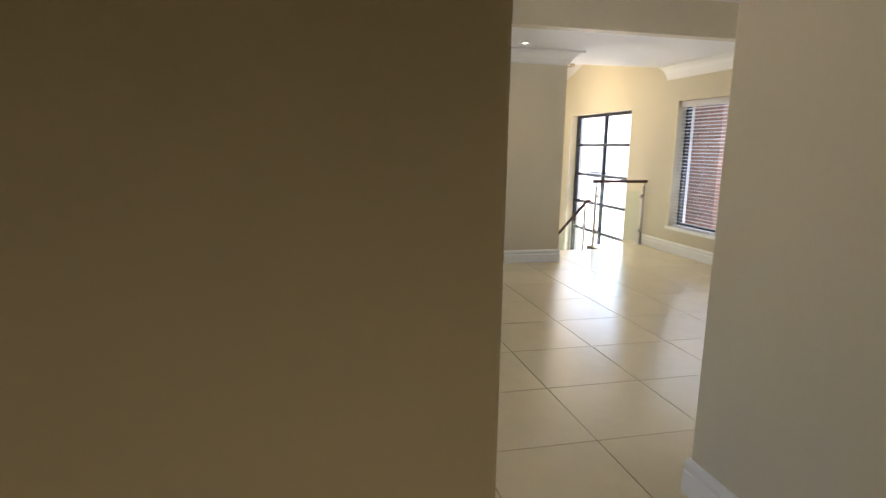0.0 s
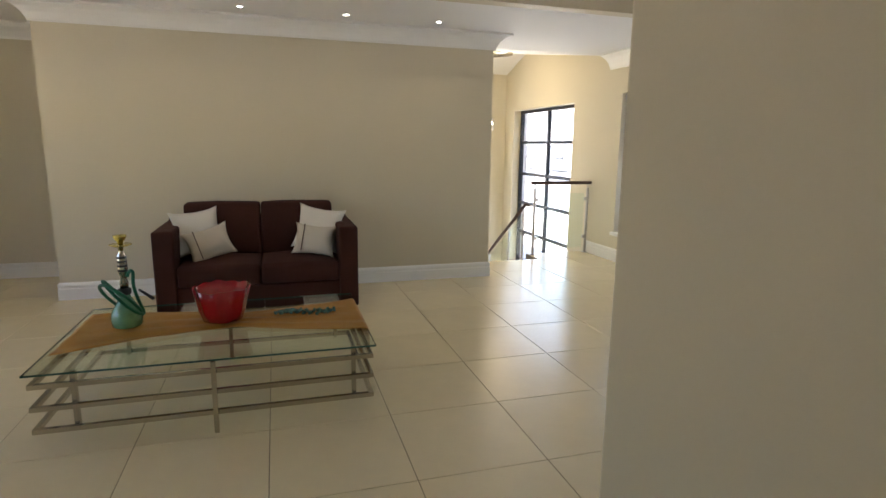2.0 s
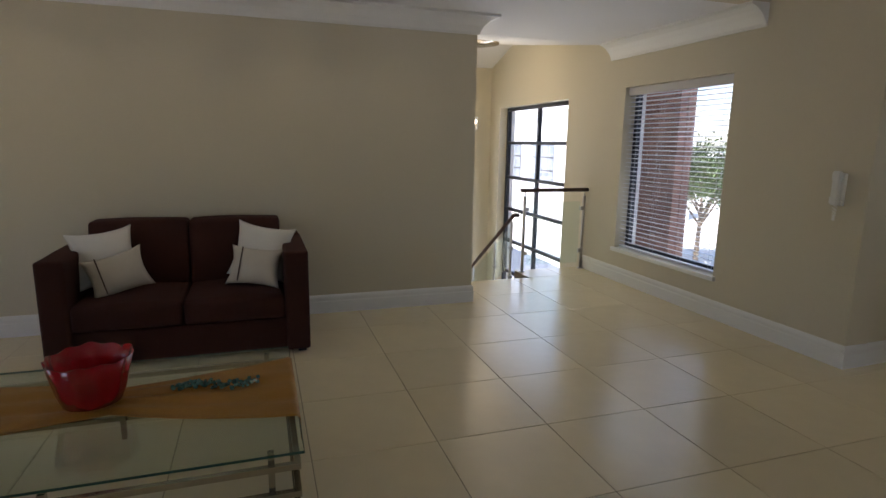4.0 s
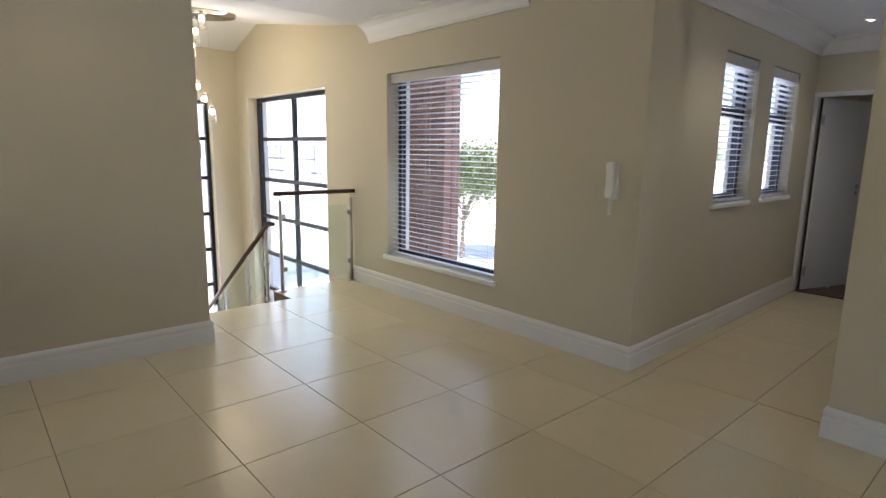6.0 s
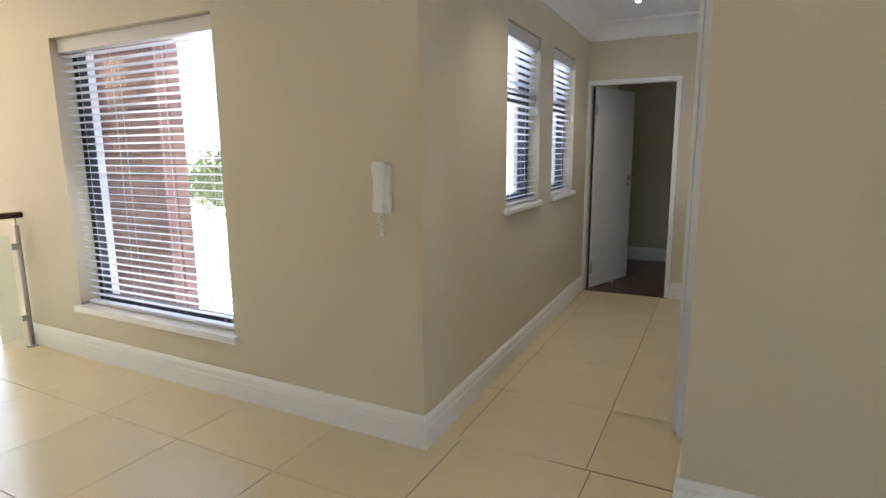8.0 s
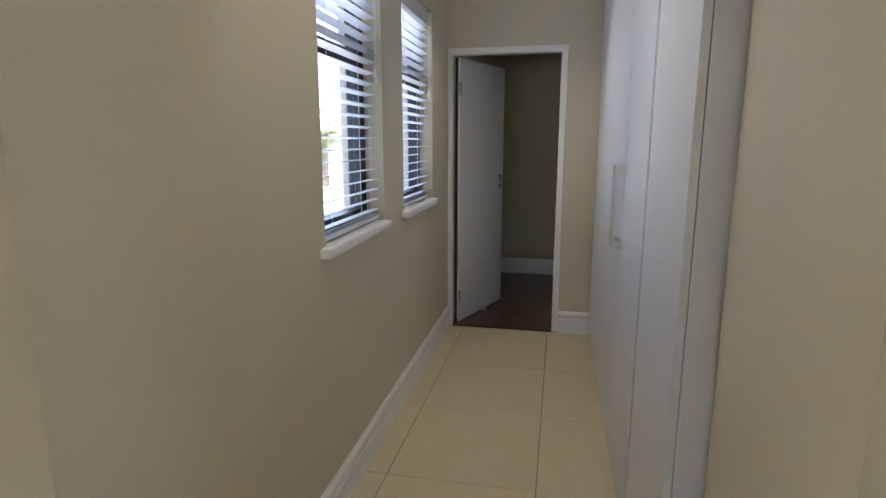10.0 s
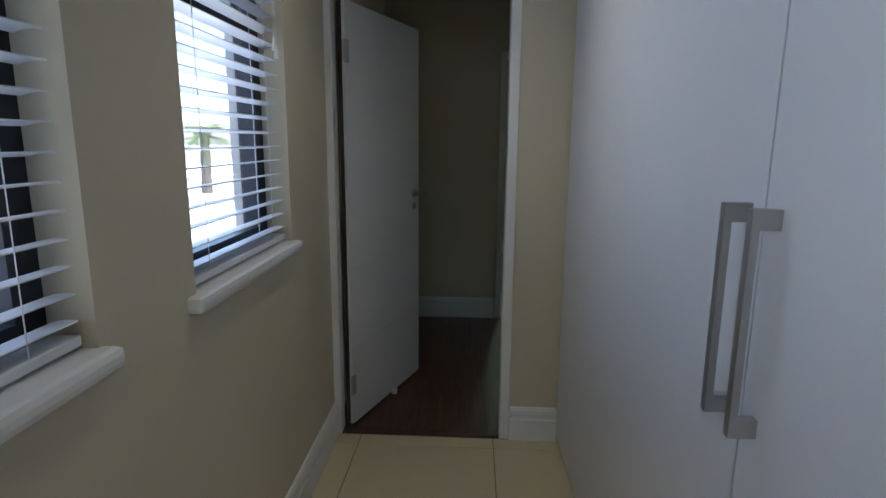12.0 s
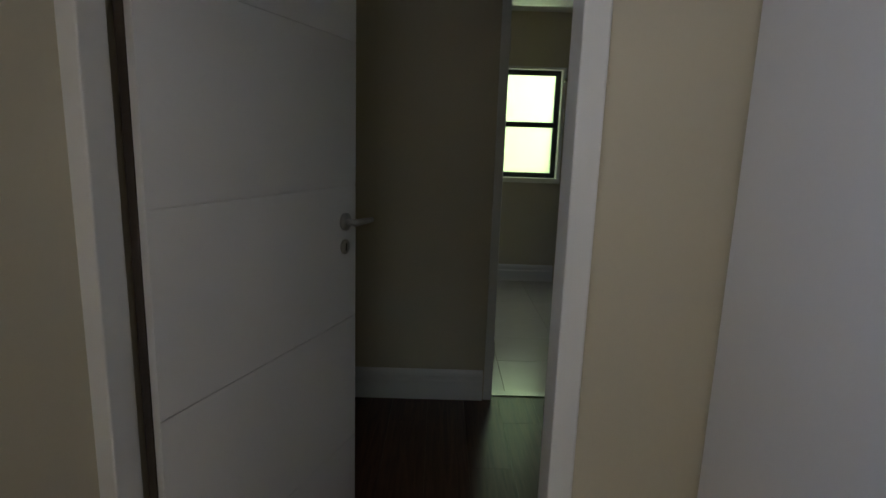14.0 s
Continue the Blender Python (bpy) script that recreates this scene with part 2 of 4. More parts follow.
def moulding(path, profile, inward):
    """A profile (out, up) swept along an open path of floor points; inward is +1 or -1: the side on which it stands."""
    bm = bmesh.new()
    pts = [Vector((x, y, 0)) for x, y in path]
    rings = []
    for i, p in enumerate(pts):
        dirs = []
        if i > 0:
            dirs.append((p - pts[i - 1]).normalized())
        if i < len(pts) - 1:
            dirs.append((pts[i + 1] - p).normalized())
        ns = [Vector((-d.y, d.x, 0)) * inward for d in dirs]
        n = sum(ns, Vector()).normalized()
        k = 1 / max(0.3, n.dot(ns[0]))
        rings.append([bm.verts.new(p + n * (o * k) + Vector((0, 0, z))) for o, z in profile])
    m = len(profile)
    for a, b in zip(rings, rings[1:]):
        for k in range(m):
            bm.faces.new((a[k], a[(k + 1) % m], b[(k + 1) % m], b[k]))
    bm.faces.new(rings[0])
    bm.faces.new(rings[-1][::-1])
    return bm


SKIRT = [(0, 0), (0.020, 0), (0.020, 0.105), (0.015, 0.112), (0.015, 0.128), (0.019, 0.134), (0.017, 0.152), (0.008, 0.166), (0, 0.168)]


def cornice(z_top, size=0.16):
    s = size
    return [(0, z_top - s), (0.018, z_top - s), (0.022, z_top - s * 0.86), (s * 0.30, z_top - s * 0.55), (s * 0.55, z_top - s * 0.30), (s * 0.86, z_top - 0.026), (s, z_top - 0.022), (s, z_top), (0, z_top)]


# the corridor and the rooms behind it stand turned a little about the wall corner
TURN = pose(0, 0, 0, 0, 0, 1.4)
turned = []


def corr(ob):
    turned.append(ob)
    return ob


def at_corr(x, y):
    v = TURN @ Vector((x, y, 0))
    return (v.x, v.y)


# ---- shell ----
HIGH, LOW, CORR = 3.20, 2.69, 2.62
SOFA_Y, STAIR_X, FAR_Y = 2.33, -1.965, 6.62
setting("wall_sofa", holed("y", SOFA_Y, SOFA_Y + 0.22, -6.32, STAIR_X, 0, LOW + 0.3, []), PAINT, "plain beige painted wall behind the brown sofa", "wall")
setting("wall_recess_end", boxes((-6.32, -6.13, SOFA_Y + 0.22, 3.45, 0, LOW + 0.3)), PAINT, "beige painted return wall of the recess", "wall")
setting("wall_recess", boxes((-8.4, -6.13, 3.45, 3.65, 0, LOW + 0.3)), PAINT, "beige painted wall at the back of the recess", "wall")
setting("wall_stair_west", boxes((STAIR_X - 0.22, STAIR_X, SOFA_Y + 0.22, FAR_Y + 0.25, -3.0, 3.5)), PAINT, "beige painted wall beside the stair", "wall")
setting("wall_stair_north", holed("y", FAR_Y, FAR_Y + 0.22, STAIR_X, 0.0, -3.0, 3.5, [(-1.62, -0.38, -1.75, 2.12)]), PAINT, "tall beige stairwell wall with a gridded window", "wall")
WIN_X = [(1.27, 2.785, 0.385, 2.19), (4.0, 6.22, -1.75, 2.15)]
setting("facade_east", holed("x", 0.224, 0.285, 0.43, FAR_Y + 0.40, -3.0, 3.5, WIN_X), HOUSEWALL, "white rendered outside of the window wall", "wall")
setting("facade_north", holed("y", FAR_Y + 0.224, FAR_Y + 0.40, STAIR_X - 0.22, 0.22, -3.0, 3.5, [(-1.62, -0.38, -1.75, 2.12)]), HOUSEWALL, "white rendered outside of the stair wall", "wall")
setting("wall_window", holed("x", 0.0, 0.22, 0.0, FAR_Y + 0.22, -3.0, 3.5, WIN_X), PAINT, "beige painted wall with a blind window and a tall stair window", "wall")
W2, W3 = (1.15, 1.86), (2.215, 2.94)
corr(setting("wall_corridor", holed("y", 0.0, 0.15, 0.22, 3.50, -3.0, HIGH + 0.3, [(*W2, 1.07, 2.235), (*W3, 1.07, 2.235)]), PAINT, "beige corridor wall with two small windows", "wall"))
corr(setting("facade_corridor", holed("y", 0.154, 0.205, 0.23, 3.62, -3.0, HIGH + 0.3, [(*W2, 1.07, 2.235), (*W3, 1.07, 2.235)]), HOUSEWALL, "white rendered outside of the corridor wall", "wall"))
corr(setting("wall_corridor_end", holed("x", 3.50, 3.62, -4.0, 0.2, 0, LOW, [(-0.855, 0.0, -0.1, 2.105)]), PAINT, "beige end wall of the corridor with a doorway", "wall"))
setting("wall_pier", boxes((0.0, 0.20, -6.7, -1.155, 0, HIGH + 0.1), (0.2, 0.62, -1.355, -1.155, 0, HIGH + 0.1)), PAINT, "beige wall end beside the corridor mouth", "wall")
setting("wall_entry", soften(boxes((-3.57, -3.35, -6.7, -2.57, 0, HIGH + 0.1)), 0.012), PAINT, "smooth grey-beige wall end at the way in", "wall")
setting("wall_entry_left", soften(boxes((-8.4, -4.76, -3.41, -3.17, 0, HIGH + 0.1)), 0.012), PAINT, "beige wall end in shade at the way in", "wall")
setting("wall_west", holed("x", -8.6, -8.4, -6.9, 3.65, 0, HIGH + 0.1, [(-2.1, 0.7, 0.7, 2.1)]), PAINT, "plain beige closing wall", "wall")
setting("wall_south", holed("y", -6.9, -6.7, -8.4, 0.2, 0, HIGH + 0.1, [(-2.5, -0.7, 0.1, 2.4)]), PAINT, "plain beige closing wall", "wall")
setting("wall_bulkhead", boxes((-8.4, 0.0, 0.98, 1.12, LOW, HIGH + 0.1)), PAINT, "beige bulkhead where the ceiling steps down", "wall")
setting("wall_header", boxes((0.0, 0.2, -1.155, 0.0, CORR, HIGH + 0.1)), PAINT, "beige wall above the corridor mouth", "wall")
setting("ceiling_high", boxes((-8.6, 0.25, -6.9, 0.98, HIGH, HIGH + 0.1)), CEIL, "high white ceiling of the living room", "ceiling")
setting("ceiling_low", boxes((-8.6, 0.0, 1.12, 3.10, LOW, LOW + 0.1)), CEIL, "flat white ceiling over the landing", "ceiling")
setting("ceiling_recess", boxes((-8.6, -6.13, 3.10, 3.65, LOW, LOW + 0.1)), CEIL, "flat white ceiling of the recess", "ceiling")
corr(setting("ceiling_corridor", boxes((0.2, 3.5, -1.7, 0.01, CORR, CORR + 0.1)), CEIL, "flat white corridor ceiling", "ceiling"))
_bm = bmesh.new()
for y0, z0, y1, z1 in ((3.10, LOW, 5.82, 3.10), (5.82, 3.10, FAR_Y, 2.84)):
    v = [_bm.verts.new(p) for p in ((STAIR_X, y0, z0), (0, y0, z0), (0, y1, z1), (STAIR_X, y1, z1), (STAIR_X, y0, z0 + 0.1), (0, y0, z0 + 0.1), (0, y1, z1 + 0.1), (STAIR_X, y1, z1 + 0.1))]
    for f in ((0, 1, 2, 3), (7, 6, 5, 4), (0, 4, 5, 1), (1, 5, 6, 2), (2, 6, 7, 3), (3, 7, 4, 0)):
        _bm.faces.new([v[i] for i in f])
setting("ceiling_stair", _bm, CEIL, "sloping white ceiling over the stairwell", "ceiling")
setting("cornice_sofa_wall", moulding([(-8.4, 3.45), (-6.32, 3.45), (-6.32, SOFA_Y), (STAIR_X, SOFA_Y), (STAIR_X, 3.08)], cornice(LOW), -1), WHITE, "white plaster cove cornice", "cornice")
setting("cornice_window_wall", moulding([(0, 0.985), (0, 3.08)], cornice(LOW, 0.18), 1), WHITE, "white plaster cove cornice", "cornice")
corr(setting("cornice_corridor", moulding([(0.2, 0), (3.50, 0), (3.50, -1.6)], cornice(CORR, 0.15), -1), WHITE, "white plaster cove cornice", "cornice"))
setting("cornice_high", moulding([(-8.4, 0.98), (0.0, 0.98)], cornice(HIGH, 0.14), -1), WHITE, "white plaster cove cornice under the high ceiling", "cornice")
setting("baseboard_sofa_wall", moulding([(-8.4, 3.45), (-6.32, 3.45), (-6.32, SOFA_Y), (STAIR_X, SOFA_Y), (STAIR_X, 3.08)], SKIRT, -1), WHITE, "white moulded skirting board", "baseboard")
setting("baseboard_window_wall", moulding([(0, 3.47), (0, 0), at_corr(3.50, 0)], SKIRT, -1), WHITE, "white moulded skirting board", "baseboard")
corr(setting("baseboard_corridor_end", moulding([(3.50, -0.858), (3.50, -1.085)], SKIRT, -1), WHITE, "white moulded skirting board", "baseboard"))
setting("baseboard_pier", moulding([(0.60, -1.155), (0.0, -1.155), (0.0, -6.7)], SKIRT, -1), WHITE, "white moulded skirting board", "baseboard")
setting("baseboard_entry", moulding([(-3.35, -6.7), (-3.35, -2.57), (-3.57, -2.57), (-3.57, -6.7)], SKIRT, -1), WHITE, "white moulded skirting board", "baseboard")
setting("baseboard_entry_left", moulding([(-8.4, -3.17), (-4.76, -3.17), (-4.76, -3.41), (-8.4, -3.41)], SKIRT, 1), WHITE, "white moulded skirting board", "baseboard")
setting("baseboard_west", moulding([(-8.4, -3.19), (-8.4, 3.45)], SKIRT, -1), WHITE, "white moulded skirting board", "baseboard")

# slab and grout under the tiles
floor = setting("floor", boxes((-8.6, 0.25, -6.9, 3.10, -0.25, -0.003), (-8.6, -6.13, 3.10, 3.5, -0.25, -0.003), (-0.93, 0.0, 3.10, 3.50, -0.25, -0.003), (0.25, 3.51, -1.8, 0.10, -0.25, -0.003)), GROUT, "polished cream porcelain tiled floor with thin dark joints", "floor")

# room behind the door, and the bathroom beyond
RX, BX = 5.42, 8.14
corr(setting("wall_bedroom_east", holed("x", RX, RX + 0.14, -4.0, 0.2, 0, LOW, [(-1.66, -0.91, -0.1, 2.065)]), PAINT, "shaded beige wall with the bathroom doorway", "wall"))
corr(setting("wall_bedroom_north", boxes((3.62, RX, 0.02, 0.2, 0, LOW)), PAINT, "plain beige closing wall", "wall"))
corr(setting("wall_bedroom_south", holed("y", -4.0, -3.8, 3.62, RX, 0, LOW, [(4.35, 4.75, 1.4, 1.95)]), PAINT, "plain beige closing wall", "wall"))
corr(setting("ceiling_bedroom", boxes((3.5, RX, -4.0, 0.2, LOW, LOW + 0.1)), CEIL, "white bedroom ceiling", "ceiling"))
corr(setting("floor_bedroom", boxes((3.52, RX + 0.07, -4.0, 0.2, -0.25, -0.006)), GROUT, "dark brown laminate floor", "floor"))
corr(setting("wall_bath_east", holed("x", BX, BX + 0.2, -2.6, 0.6, 0, 2.6, [(-1.75, -1.17, 1.045, 2.085)]), PAINT, "beige bathroom wall with a frosted window", "wall"))
corr(setting("wall_bath_north", boxes((RX + 0.14, BX, 0.4, 0.6, 0, 2.6)), PAINT, "plain beige closing wall", "wall"))
corr(setting("wall_bath_south", boxes((RX + 0.14, BX, -2.6, -2.4, 0, 2.6)), PAINT, "plain beige closing wall", "wall"))
corr(setting("ceiling_bath", boxes((RX + 0.14, BX + 0.2, -2.6, 0.6, 2.6, 2.7)), CEIL, "white bathroom ceiling", "ceiling"))
corr(setting("baseboard_bedroom", moulding([(RX, 0.02), (RX, -0.862)], SKIRT, -1), WHITE, "white moulded skirting board", "baseboard"))
corr(setting("baseboard_bath", moulding([(BX, 0.4), (BX, -1.775)], SKIRT, -1), WHITE, "white moulded skirting board", "baseboard"))
corr(setting("floor_bath", boxes((RX + 0.07, BX + 0.1, -2.6, 0.6, -0.25, -0.004)), GROUT, "pale grey tiled bathroom floor", "floor"))


# ---- windows ----
def lamella_blind(name, label, along, a, u0, u1, z0, z1, pitch, group):
    """A venetian blind hung in an opening: head box, slats, bottom rail, cords. along: the axis it runs along; a: its depth."""
    ob = empty(name, label, "blind", group)

    def b(u_0, u_1, a_0, a_1, za, zb):
        return (u_0, u_1, a_0, a_1, za, zb) if along == "x" else (a_0, a_1, u_0, u_1, za, zb)

    part("valance", soften(boxes(b(u0, u1, a - 0.032, a + 0.032, z1 - 0.085, z1 - 0.002)), 0.004), VALANCE, ob, "grey-white head valance")
    bm = bmesh.new()
    n = 5
    w = 0.05
    top, bot = [], []
    for k in range(n):
        s = -1 + 2 * k / (n - 1)
        for lst, dz in ((top, 0.0012), (bot, -0.0012)):
            row = []
            for u in (u0 + 0.008, u1 - 0.008):
                q = (u, s * w / 2, dz + 0.003 * (1 - s * s) - s * 0.003) if along == "x" else (s * w / 2, u, dz + 0.003 * (1 - s * s) - s * 0.003)
                row.append(bm.verts.new(q))
            lst.append(row)
    for k in range(n - 1):
        bm.faces.new((top[k][0], top[k + 1][0], top[k + 1][1], top[k][1]))
        bm.faces.new((bot[k][0], bot[k][1], bot[k + 1][1], bot[k + 1][0]))
    for e in (0, n - 1):
        bm.faces.new((top[e][0], top[e][1], bot[e][1], bot[e][0]))
    for e in (0, 1):
        bm.faces.new([r[e] for r in top] + [r[e] for r in bot[::-1]])
    me = finish("slat", bm, SLAT, False)
    z = z1 - 0.11
    while z > z0 + 0.05:
        shared("slat", me, ob, Matrix.Translation((0, a, z) if along == "x" else (a, 0, z)))
        z -= pitch
    part("bottom_rail", soften(boxes(b(u0 + 0.006, u1 - 0.006, a - 0.026, a + 0.026, z0 + 0.008, z0 + 0.028)), 0.004), SLAT, ob)
    if along == "x":
        bm = bmesh.new()
        for k, zt in enumerate((1.71, 1.735)):
            p = (u1 - 0.06 - 0.018 * k, a - 0.042)
            tube(bm, (*p, zt + 0.03), (*p, z1 - 0.06), 0.0012, seg=5)
            tube(bm, (*p, zt - 0.012), (*p, zt + 0.03), 0.0085, 0.004, seg=10)
        part("cord_pull", bm, PLASTIC, ob, "white pull cords with small tassels")
    m = max(2, round((u1 - u0) / 0.55) + 1)
    for k in range(m):
        u = u0 + 0.12 + (u1 - u0 - 0.24) * k / (m - 1)
        bm = bmesh.new()
        for d in (-0.024, 0.024):
            p = (u, a + d) if along == "x" else (a + d, u)
            tube(bm, (*p, z0 + 0.02), (*p, z1 - 0.05), 0.0011, seg=5)
        part("ladder_cord", bm, SLAT, ob)
    return ob


def alu_window(name, label, along, a, u0, u1, z0, z1, uprights, bars, bar=0.045):
    """Dark aluminium frame in an opening, with glass in it."""
    ob = tagged(new(name), label, "window", "", "structure")

    def b(u_0, u_1, za, zb, d=0.03):
        return (u_0, u_1, a - d, a + d, za, zb) if along == "x" else (a - d, a + d, u_0, u_1, za, zb)

    h = bar
    part("window_frame", boxes(b(u0, u0 + h, z0, z1), b(u1 - h, u1, z0, z1), b(u0 + h, u1 - h, z0, z0 + h), b(u0 + h, u1 - h, z1 - h, z1)), FRAME, ob)
    for u in uprights:
        part("mullion", boxes(b(u - h / 2, u + h / 2, z0 + h, z1 - h, 0.027)), FRAME, ob)
    us = [u0 + h, *uprights, u1 - h]
    for z in bars:
        for p, q in zip(us, us[1:]):
            part("transom", boxes(b(p + (h / 2 if p in uprights else 0), q - (h / 2 if q in uprights else 0), z - h / 2, z + h / 2, 0.025)), FRAME, ob)
    zs = [z0 + h, *bars, z1 - h]
    for p, q in zip(us, us[1:]):
        for s, t in zip(zs, zs[1:]):
            g = part("pane", boxes(b(p, q, s, t, 0.003)), GLASS, ob, "clear glass pane")
            g.visible_shadow = False
    return ob


TRANSOMS = [-1.18, -0.63, -0.085, 0.46, 1.00, 1.575]
alu_window("window_1", "tall gridded stair window with charcoal aluminium bars", "y", 0.165, 4.0, 6.22, -1.75, 2.15, [5.10], TRANSOMS, 0.055)
alu_window("window_2", "tall gridded stairwell window with charcoal aluminium bars", "x", FAR_Y + 0.165, -1.62, -0.38, -1.75, 2.12, [-1.0], TRANSOMS, 0.055)
# window_7 and window_8: unseen openings, added to let daylight in from behind
alu_window("window_7", "unseen plain window with a charcoal frame, added to light the living room", "y", -8.5, -2.1, 0.7, 0.7, 2.1, [-0.7], [], 0.06)
alu_window("window_8", "unseen wide glazed opening with a charcoal frame, added to light the room from the back", "x", -6.8, -2.5, -0.7, 0.1, 2.4, [-1.6], [], 0.06)
alu_window("window_3", "large fixed window with a charcoal frame behind a blind", "y", 0.170, 1.27, 2.785, 0.385, 2.19, [], [], 0.05)
corr(alu_window("window_4", "small corridor window with a charcoal frame", "x", 0.118, *W2, 1.07, 2.235, [], [1.80], 0.066))
corr(alu_window("window_5", "small corridor window with a charcoal frame", "x", 0.118, *W3, 1.07, 2.235, [], [1.80], 0.066))
lamella_blind("venetian_blind", "white venetian blind, slats open, in the large window", "y", 0.075, 1.275, 2.78, 0.389, 2.188, 0.0475, "venetian blinds")
for w in (W2, W3):
    corr(lamella_blind("venetian_blind", "white venetian blind, slats open, in the corridor window", "x", 0.046, w[0] + 0.005, w[1] - 0.005, 1.074, 2.232, 0.0475, "venetian blinds"))
setting("sill_large_window", rounded(-0.035, 0.135, 1.235, 2.82, 0.345, 0.389, 0.006), WHITE, "white painted window sill", "window sill")
for i, w in enumerate((W2, W3)):
    corr(setting("sill_corridor_window_%d" % (i + 1), rounded(w[0] - 0.045, w[1] + 0.022, -0.036, 0.087, 1.034, 1.074, 0.014), WHITE, "white painted window sill", "window sill"))
# unseen opening in the closing wall, added and sized to light the door leaf
corr(alu_window("window_9", "unseen bedroom window with a charcoal frame, added to light the door leaf", "x", -3.9, 4.35, 4.75, 1.4, 1.95, [], [], 0.05))
corr(alu_window("window_6", "frosted bathroom window with a black frame", "y", BX + 0.12, -1.75, -1.17, 1.045, 2.085, [], [1.565], 0.05))
FROST = mat("frosted_glass", (0.44, 0.54, 0.25), 0.6)
_b = FROST.node_tree.nodes["Principled BSDF"]
_b.inputs["Transmission Weight"].default_value = 1.0
for o in bpy.data.objects:
    if o.parent and o.parent.name == "window_6" and o.name.startswith("pane"):
        o.data.materials[0] = FROST
corr(setting("sill_bath_window", rounded(BX - 0.03, BX + 0.08, -1.778, -1.14, 1.0, 1.049, 0.006), WHITE, "white bathroom window sill", "window sill"))
corr(setting("window_lining_bath", boxes((BX - 0.004, BX + 0.085, -1.778, -1.746, 1.049, 2.105), (BX - 0.004, BX + 0.085, -1.174, -1.145, 1.049, 2.105), (BX - 0.004, BX + 0.085, -1.746, -1.174, 2.081, 2.105)), WHITE, "white window lining", "trim"))


# ---- doors ----
def door_frame(name, x0, x1, y0, y1, top, label):
    """White frame round a doorway in a wall across the x axis; y0..y1 is the clear opening."""
    ob = tagged(new(name), label, "door frame", "", "structure")
    w = 0.045
    for n, d in (("jamb", (x0 - 0.012, x1 + 0.012, y1, y1 + w, 0, top + w)), ("jamb", (x0 - 0.012, x1 + 0.012, y0 - w, y0, 0, top + w)), ("head", (x0 - 0.012, x1 + 0.012, y0, y1, top, top + w))):
        part(n, soften(boxes(d), 0.004), WHITE, ob)
    return ob


corr(door_frame("door_1", 3.50, 3.56, -0.81, -0.032, 2.06, "white painted door frame at the corridor's end"))
corr(door_frame("door_2", RX, RX + 0.14, -1.655, -0.915, 2.06, "white painted bathroom door frame"))

TOP = 2.055
HINGE = TURN @ Vector((3.576, -0.056, 0.0))
leaf_dir = math.degrees(math.atan2(-0.27, 0.72)) + 1.4
door = empty("interior_door", "plain white flush door standing wide open", "door")
door.matrix_world = pose(*HINGE, 0, 0, leaf_dir)
leaf = part("door_leaf", boxes((0.0, 0.760, -0.017, 0.017, 0.012, TOP - 0.005)), DOORWHITE, door)
# no real part: a thin dark strip that draws the gap's shadow
part("edge_seal", boxes((-0.004, -0.001, -0.004, 0.0165, 0.012, TOP - 0.005)), GAPSHADE, door, "dark strip standing for the shade in the hinge gap")
GROOVES = [0.012, 0.42, 0.83, 1.24, 1.65, TOP - 0.005]
for za, zb in zip(GROOVES, GROOVES[1:]):
    for y0, y1 in ((-0.0205, -0.0172), (0.0172, 0.0205)):
        part("panel", boxes((0.0, 0.760, y0, y1, za + 0.001, zb - 0.001)), DOORWHITE, leaf)


def lever(parent, x, side):
    s = side
    bm = bmesh.new()
    tube(bm, (x, s * 0.020, 1.135), (x, s * 0.030, 1.135), 0.026, seg=20)
    tube(bm, (x, s * 0.028, 1.135), (x, s * 0.062, 1.135), 0.009, seg=10)
    tube(bm, (x - 0.006, s * 0.060, 1.135), (x + 0.105, s * 0.058, 1.132), 0.011, 0.008, seg=10)
    part("lever_handle", bm, STEEL, parent, "brushed steel lever", True)
    bm = bmesh.new()
    tube(bm, (x, s * 0.020, 1.06), (x, s * 0.027, 1.06), 0.022, seg=20)
    e = part("escutcheon", bm, STEEL, parent, "oval steel keyhole plate", True)
    part("keyhole", boxes((x - 0.003, x + 0.003, s * 0.0275 - 0.001, s * 0.0275 + 0.001, 1.047, 1.071)), FRAME, e)


lever(door, 0.692, -1)
lever(door, 0.692, 1)
for z in (0.22, 1.83):
    bm = boxes((-0.004, 0.028, -0.0235, -0.018, z - 0.05, z + 0.05))
    tube(bm, (-0.008, -0.022, z - 0.05), (-0.008, -0.022, z + 0.05), 0.007, seg=10)
    part("hinge", bm, STEEL, door, "steel butt hinge")
part("door_stop", rounded(0.40, 0.43, -0.045, -0.02, 0.0, 0.03, 0.004), PLASTIC, door, "small white door wedge")
hinges = empty("bath_door_hinge", "steel hinge plates on the bathroom door jamb", "hinge")
for z in (0.28, 1.87):
    part("hinge_plate", boxes((RX + 0.01, RX + 0.05, -0.921, -0.9155, z - 0.05, z + 0.05)), STEEL, hinges)
corr(setting("threshold_1", rounded(3.50, 3.56, -0.808, -0.047, -0.004, 0.006, 0.002), HANDRAIL, "dark wooden threshold strip", "threshold"))
corr(setting("threshold_2", rounded(RX + 0.04, RX + 0.10, -1.655, -0.915, -0.004, 0.007, 0.002), STEEL, "metal threshold strip", "threshold"))

# ---- corridor cupboards ----
CY = -1.085


